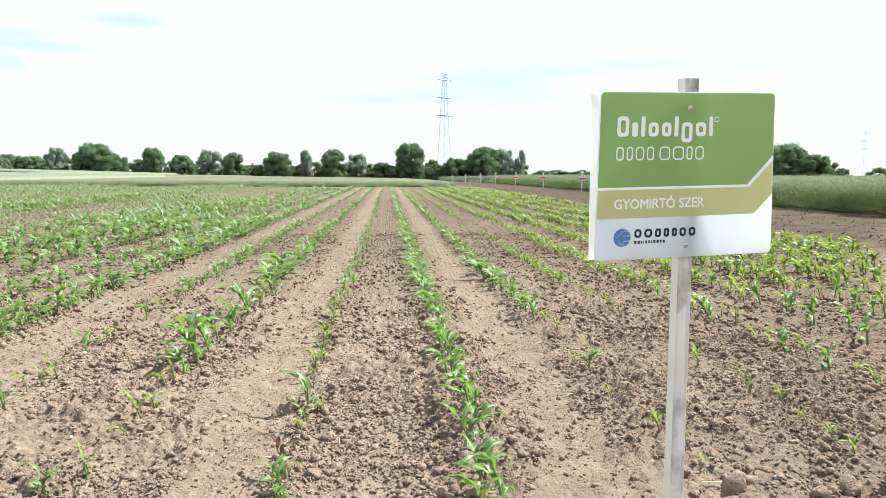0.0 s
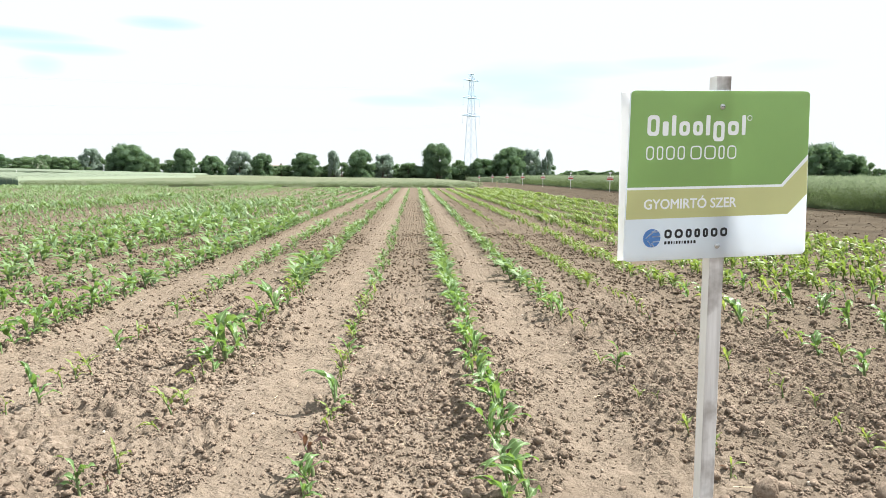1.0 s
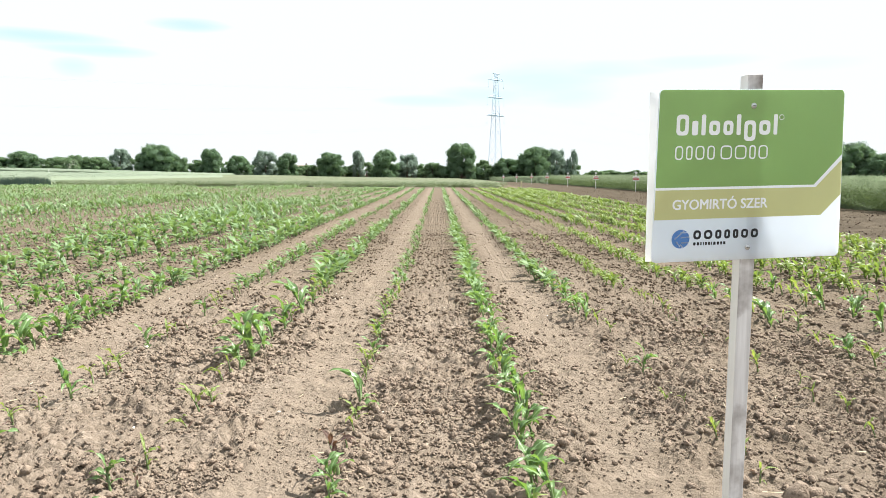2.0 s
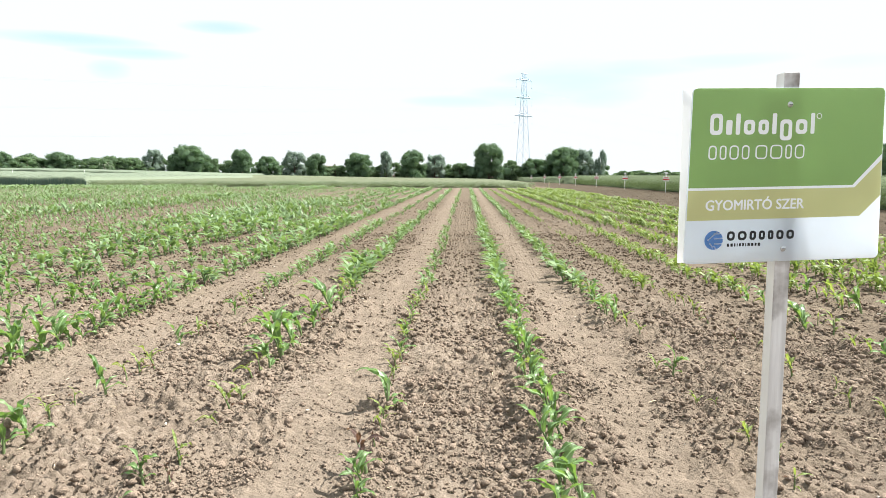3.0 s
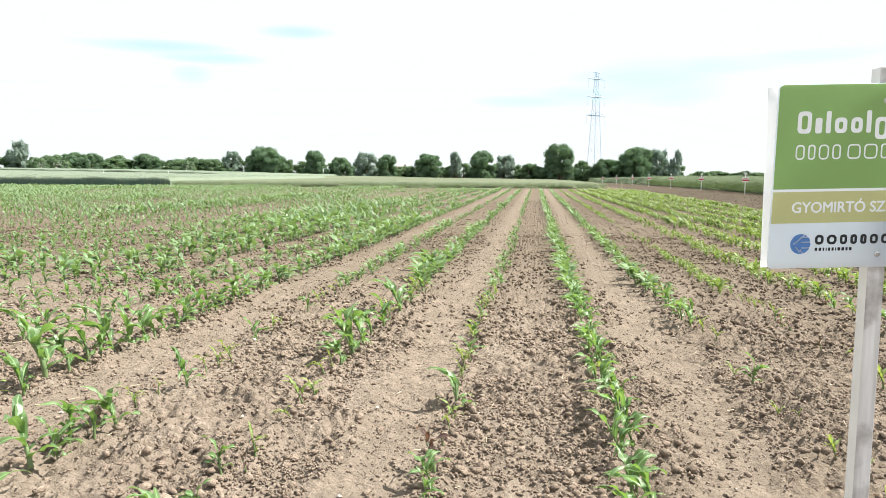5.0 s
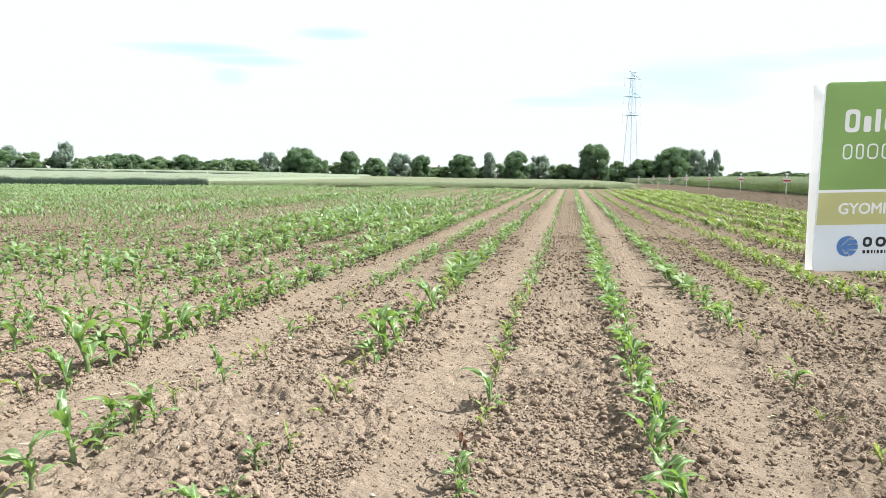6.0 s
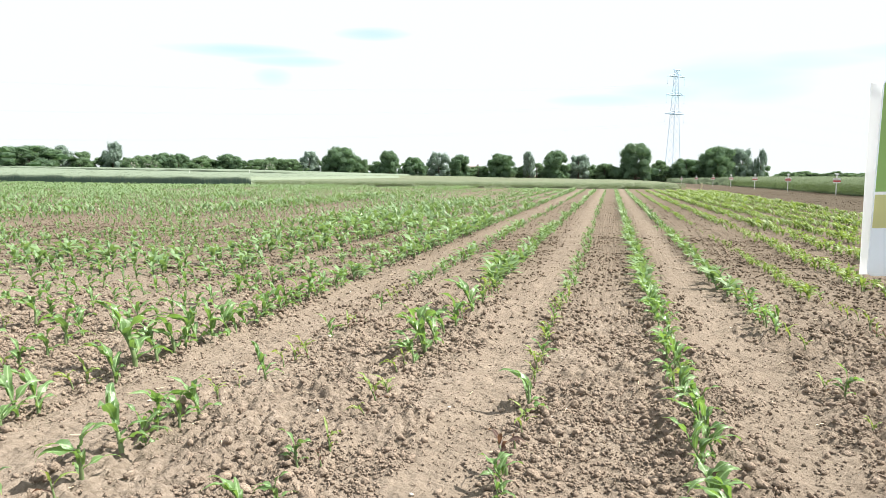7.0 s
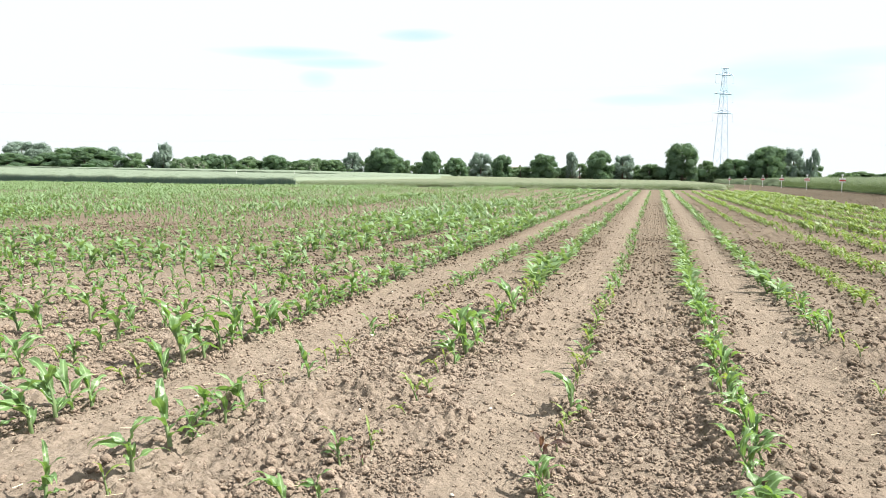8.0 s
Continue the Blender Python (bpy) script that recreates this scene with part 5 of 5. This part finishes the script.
for u, v in ((0.500, 0.905), (0.499, 0.073)):
    bm = bmesh.new()
    bmesh.ops.create_uvsphere(bm, u_segments=16, v_segments=8, radius=0.0075)
    for vert in bm.verts:
        vert.co.z *= 0.45
    screw = bm_part("screw", bm, ZINC, front, "domed zinc screw", Matrix.Translation(on_board(u, v, 0.001)) @ FRONT.to_track_quat("Z", "Y").to_matrix().to_4x4(), True)
    bm_part("slot", box_bm(0.009, 0.0014, 0.0012, 0, (0, 0, 0.0032)), BLACK, screw)


# ---- small signs along the bare strip ----
def plot_sign():
    thing = tagged(new("plot_sign"), "small white and red plot sign on a thin white stake", "sign", "plot signs along the strip")
    bm_part("stake", box_bm(0.05, 0.04, 1.36, 0.004, (0, 0, 0.62)), WHITE, thing)
    plate = bm_part("plate", box_bm(0.42, 0.012, 0.30, 0.004, (0, -0.028, 0.87)), WHITE, thing)
    bm_part("red_band", box_bm(0.42, 0.006, 0.09, 0.0, (0, -0.038, 0.84)), RED, plate)
    bm_part("print_bar", box_bm(0.26, 0.004, 0.03, 0.0, (0, -0.036, 0.96)), RED, plate)
    bm_part("cap", box_bm(0.16, 0.03, 0.13, 0.004, (0, -0.02, 1.24)), WHITE, thing)
    return thing


first_sign = plot_sign()
for k, (x, y) in enumerate(((12.9, 45.0), (12.8, 56.0), (12.3, 65.5), (12.0, 76.0), (11.9, 88.0), (11.7, 103.0), (11.5, 122.0))):
    m = pose(x, y, float(land(np.array([x]), np.array([y]))[0]), 0, 0, 4 + 3 * math.sin(k * 2.1))
    if k:
        copy_thing(first_sign, m)
    else:
        first_sign.matrix_basis = m
stake = tagged(new("marker_stake"), "thin pale marker stake at the end of the rows", "stake")
stake.matrix_basis = pose(6.1, 50.7, 0, 2, 1, 0)
bm_part("stick", box_bm(0.10, 0.06, 0.62, 0.01, (0, 0, 0.29)), STRAW, stake)

for b_, far in ((-33.9, 108.0), (-29.4, 112.0)):
    x, y = far * math.sin(radians(b_)), far * math.cos(radians(b_))
    pole = tagged(new("marker_pole"), "thin white marker pole standing in the wheat", "pole", "marker poles in the crop")
    pole.matrix_basis = pose(x, y, float(land(np.array([x]), np.array([y]))[0]), 1, 2, 0)
    bm_part("shaft", box_bm(0.05, 0.05, 1.22, 0.01, (0, 0, 0.57)), WHITE, pole)

# ---- a far farmhouse behind the hedgerow ----
house = tagged(new("farmhouse"), "far farmhouse with a reddish tiled roof behind the trees", "house")
hx, hy = 240 * math.sin(radians(-11.3)), 240 * math.cos(radians(-11.3))
house.matrix_basis = pose(hx, hy, float(land(np.array([hx]), np.array([hy]))[0]) - 0.2, 0, 0, 20)
bm_part("wall", box_bm(9.0, 6.5, 2.6, 0.0, (0, 0, 1.3)), WHITE, house)
bm = bmesh.new()
ridge = [bm.verts.new(p) for p in ((-4.8, -3.6, 2.5), (4.8, -3.6, 2.5), (4.8, 0, 4.2), (-4.8, 0, 4.2), (-4.8, 3.6, 2.5), (4.8, 3.6, 2.5))]
for q in ((0, 1, 2, 3), (3, 2, 5, 4), (0, 3, 4), (1, 5, 2), (0, 4, 5, 1)):
    bm.faces.new([ridge[i] for i in q])
roof = bm_part("roof", bm, ROOF, house, "weathered reddish roof")
bm_part("chimney", box_bm(0.5, 0.5, 1.3, 0.02, (2.0, 0.6, 4.2)), ROOF, roof)
for wx in (-2.6, 0.0, 2.6):
    bm_part("window", box_bm(0.9, 0.06, 1.1, 0.01, (wx, -3.27, 1.5)), STEEL, house)

# ---- straw and pale stones on the soil ----
straw_v, straw_q = [], []
for k in range(260):
    y = r.uniform(1.6, 7.5)
    x = r.uniform(-1.2 * y, 0.66 * y)
    z = float(ground_z(np.array([x]), np.array([y]))[0]) + 0.012
    a, ln, w = r.uniform(0, math.pi), r.uniform(0.008, 0.035), r.uniform(0.0008, 0.0022)
    d, s = Vector((math.cos(a), math.sin(a), r.uniform(-0.15, 0.15))) * ln, Vector((-math.sin(a), math.cos(a), 0)) * w
    p = Vector((x, y, z))
    n = len(straw_v)
    straw_v += [p - d - s, p + d - s, p + d + s, p - d + s, p - d + Vector((0, 0, w)), p + d + Vector((0, 0, w))]
    straw_q += [(n, n + 1, n + 5, n + 4), (n + 4, n + 5, n + 2, n + 3)]
tagged(part("straw_bits", mesh_of("straw_bits", straw_v, straw_q, STRAW), ground), "bits of dry straw on the soil", kind="stuff")
px = rng.uniform(-6, 4.2, 260)
py = rng.uniform(1.6, 9, 260)
v, f = scatter(shapes_mid[:5], px, py, ground_z(px, py) + 0.004, 0.003 + 0.008 * rng.uniform(0, 1, 260) ** 3, rng)
tagged(part("pale_pebbles", mesh_big("pale_pebbles", v, f, STONE, True), ground), "small pale pebbles and shell bits", kind="stuff")

# ---- larger clods, each on its own ----
clod_meshes = [mesh_big("clod", sv, sf, CLOD, True) for sv, sf in shapes_mid]
for k, i in enumerate(big):
    s = float(cs[i])
    part("clod", clod_meshes[k % len(clod_meshes)], ground, "", pose(float(cx[i]), float(cy[i]), float(cz[i]), r.uniform(-20, 20), r.uniform(-20, 20), r.uniform(0, 360)) @ Matrix.Diagonal((s * r.uniform(0.85, 1.2), s * r.uniform(0.85, 1.2), s, 1)))
for x, y, s in ((1.24, 2.42, 0.05), (1.93, 2.45, 0.06), (1.66, 2.4, 0.045), (1.52, 2.36, 0.035), (1.78, 2.34, 0.05), (-0.95, 2.2, 0.05)):
    part("clod", clod_meshes[r.randrange(12)], ground, "", pose(x, y, float(ground_z(np.array([x]), np.array([y]))[0]) + s * 0.3, 0, 0, r.uniform(0, 360)) @ Matrix.Diagonal((s, s * 0.9, s * 1.05, 1)))
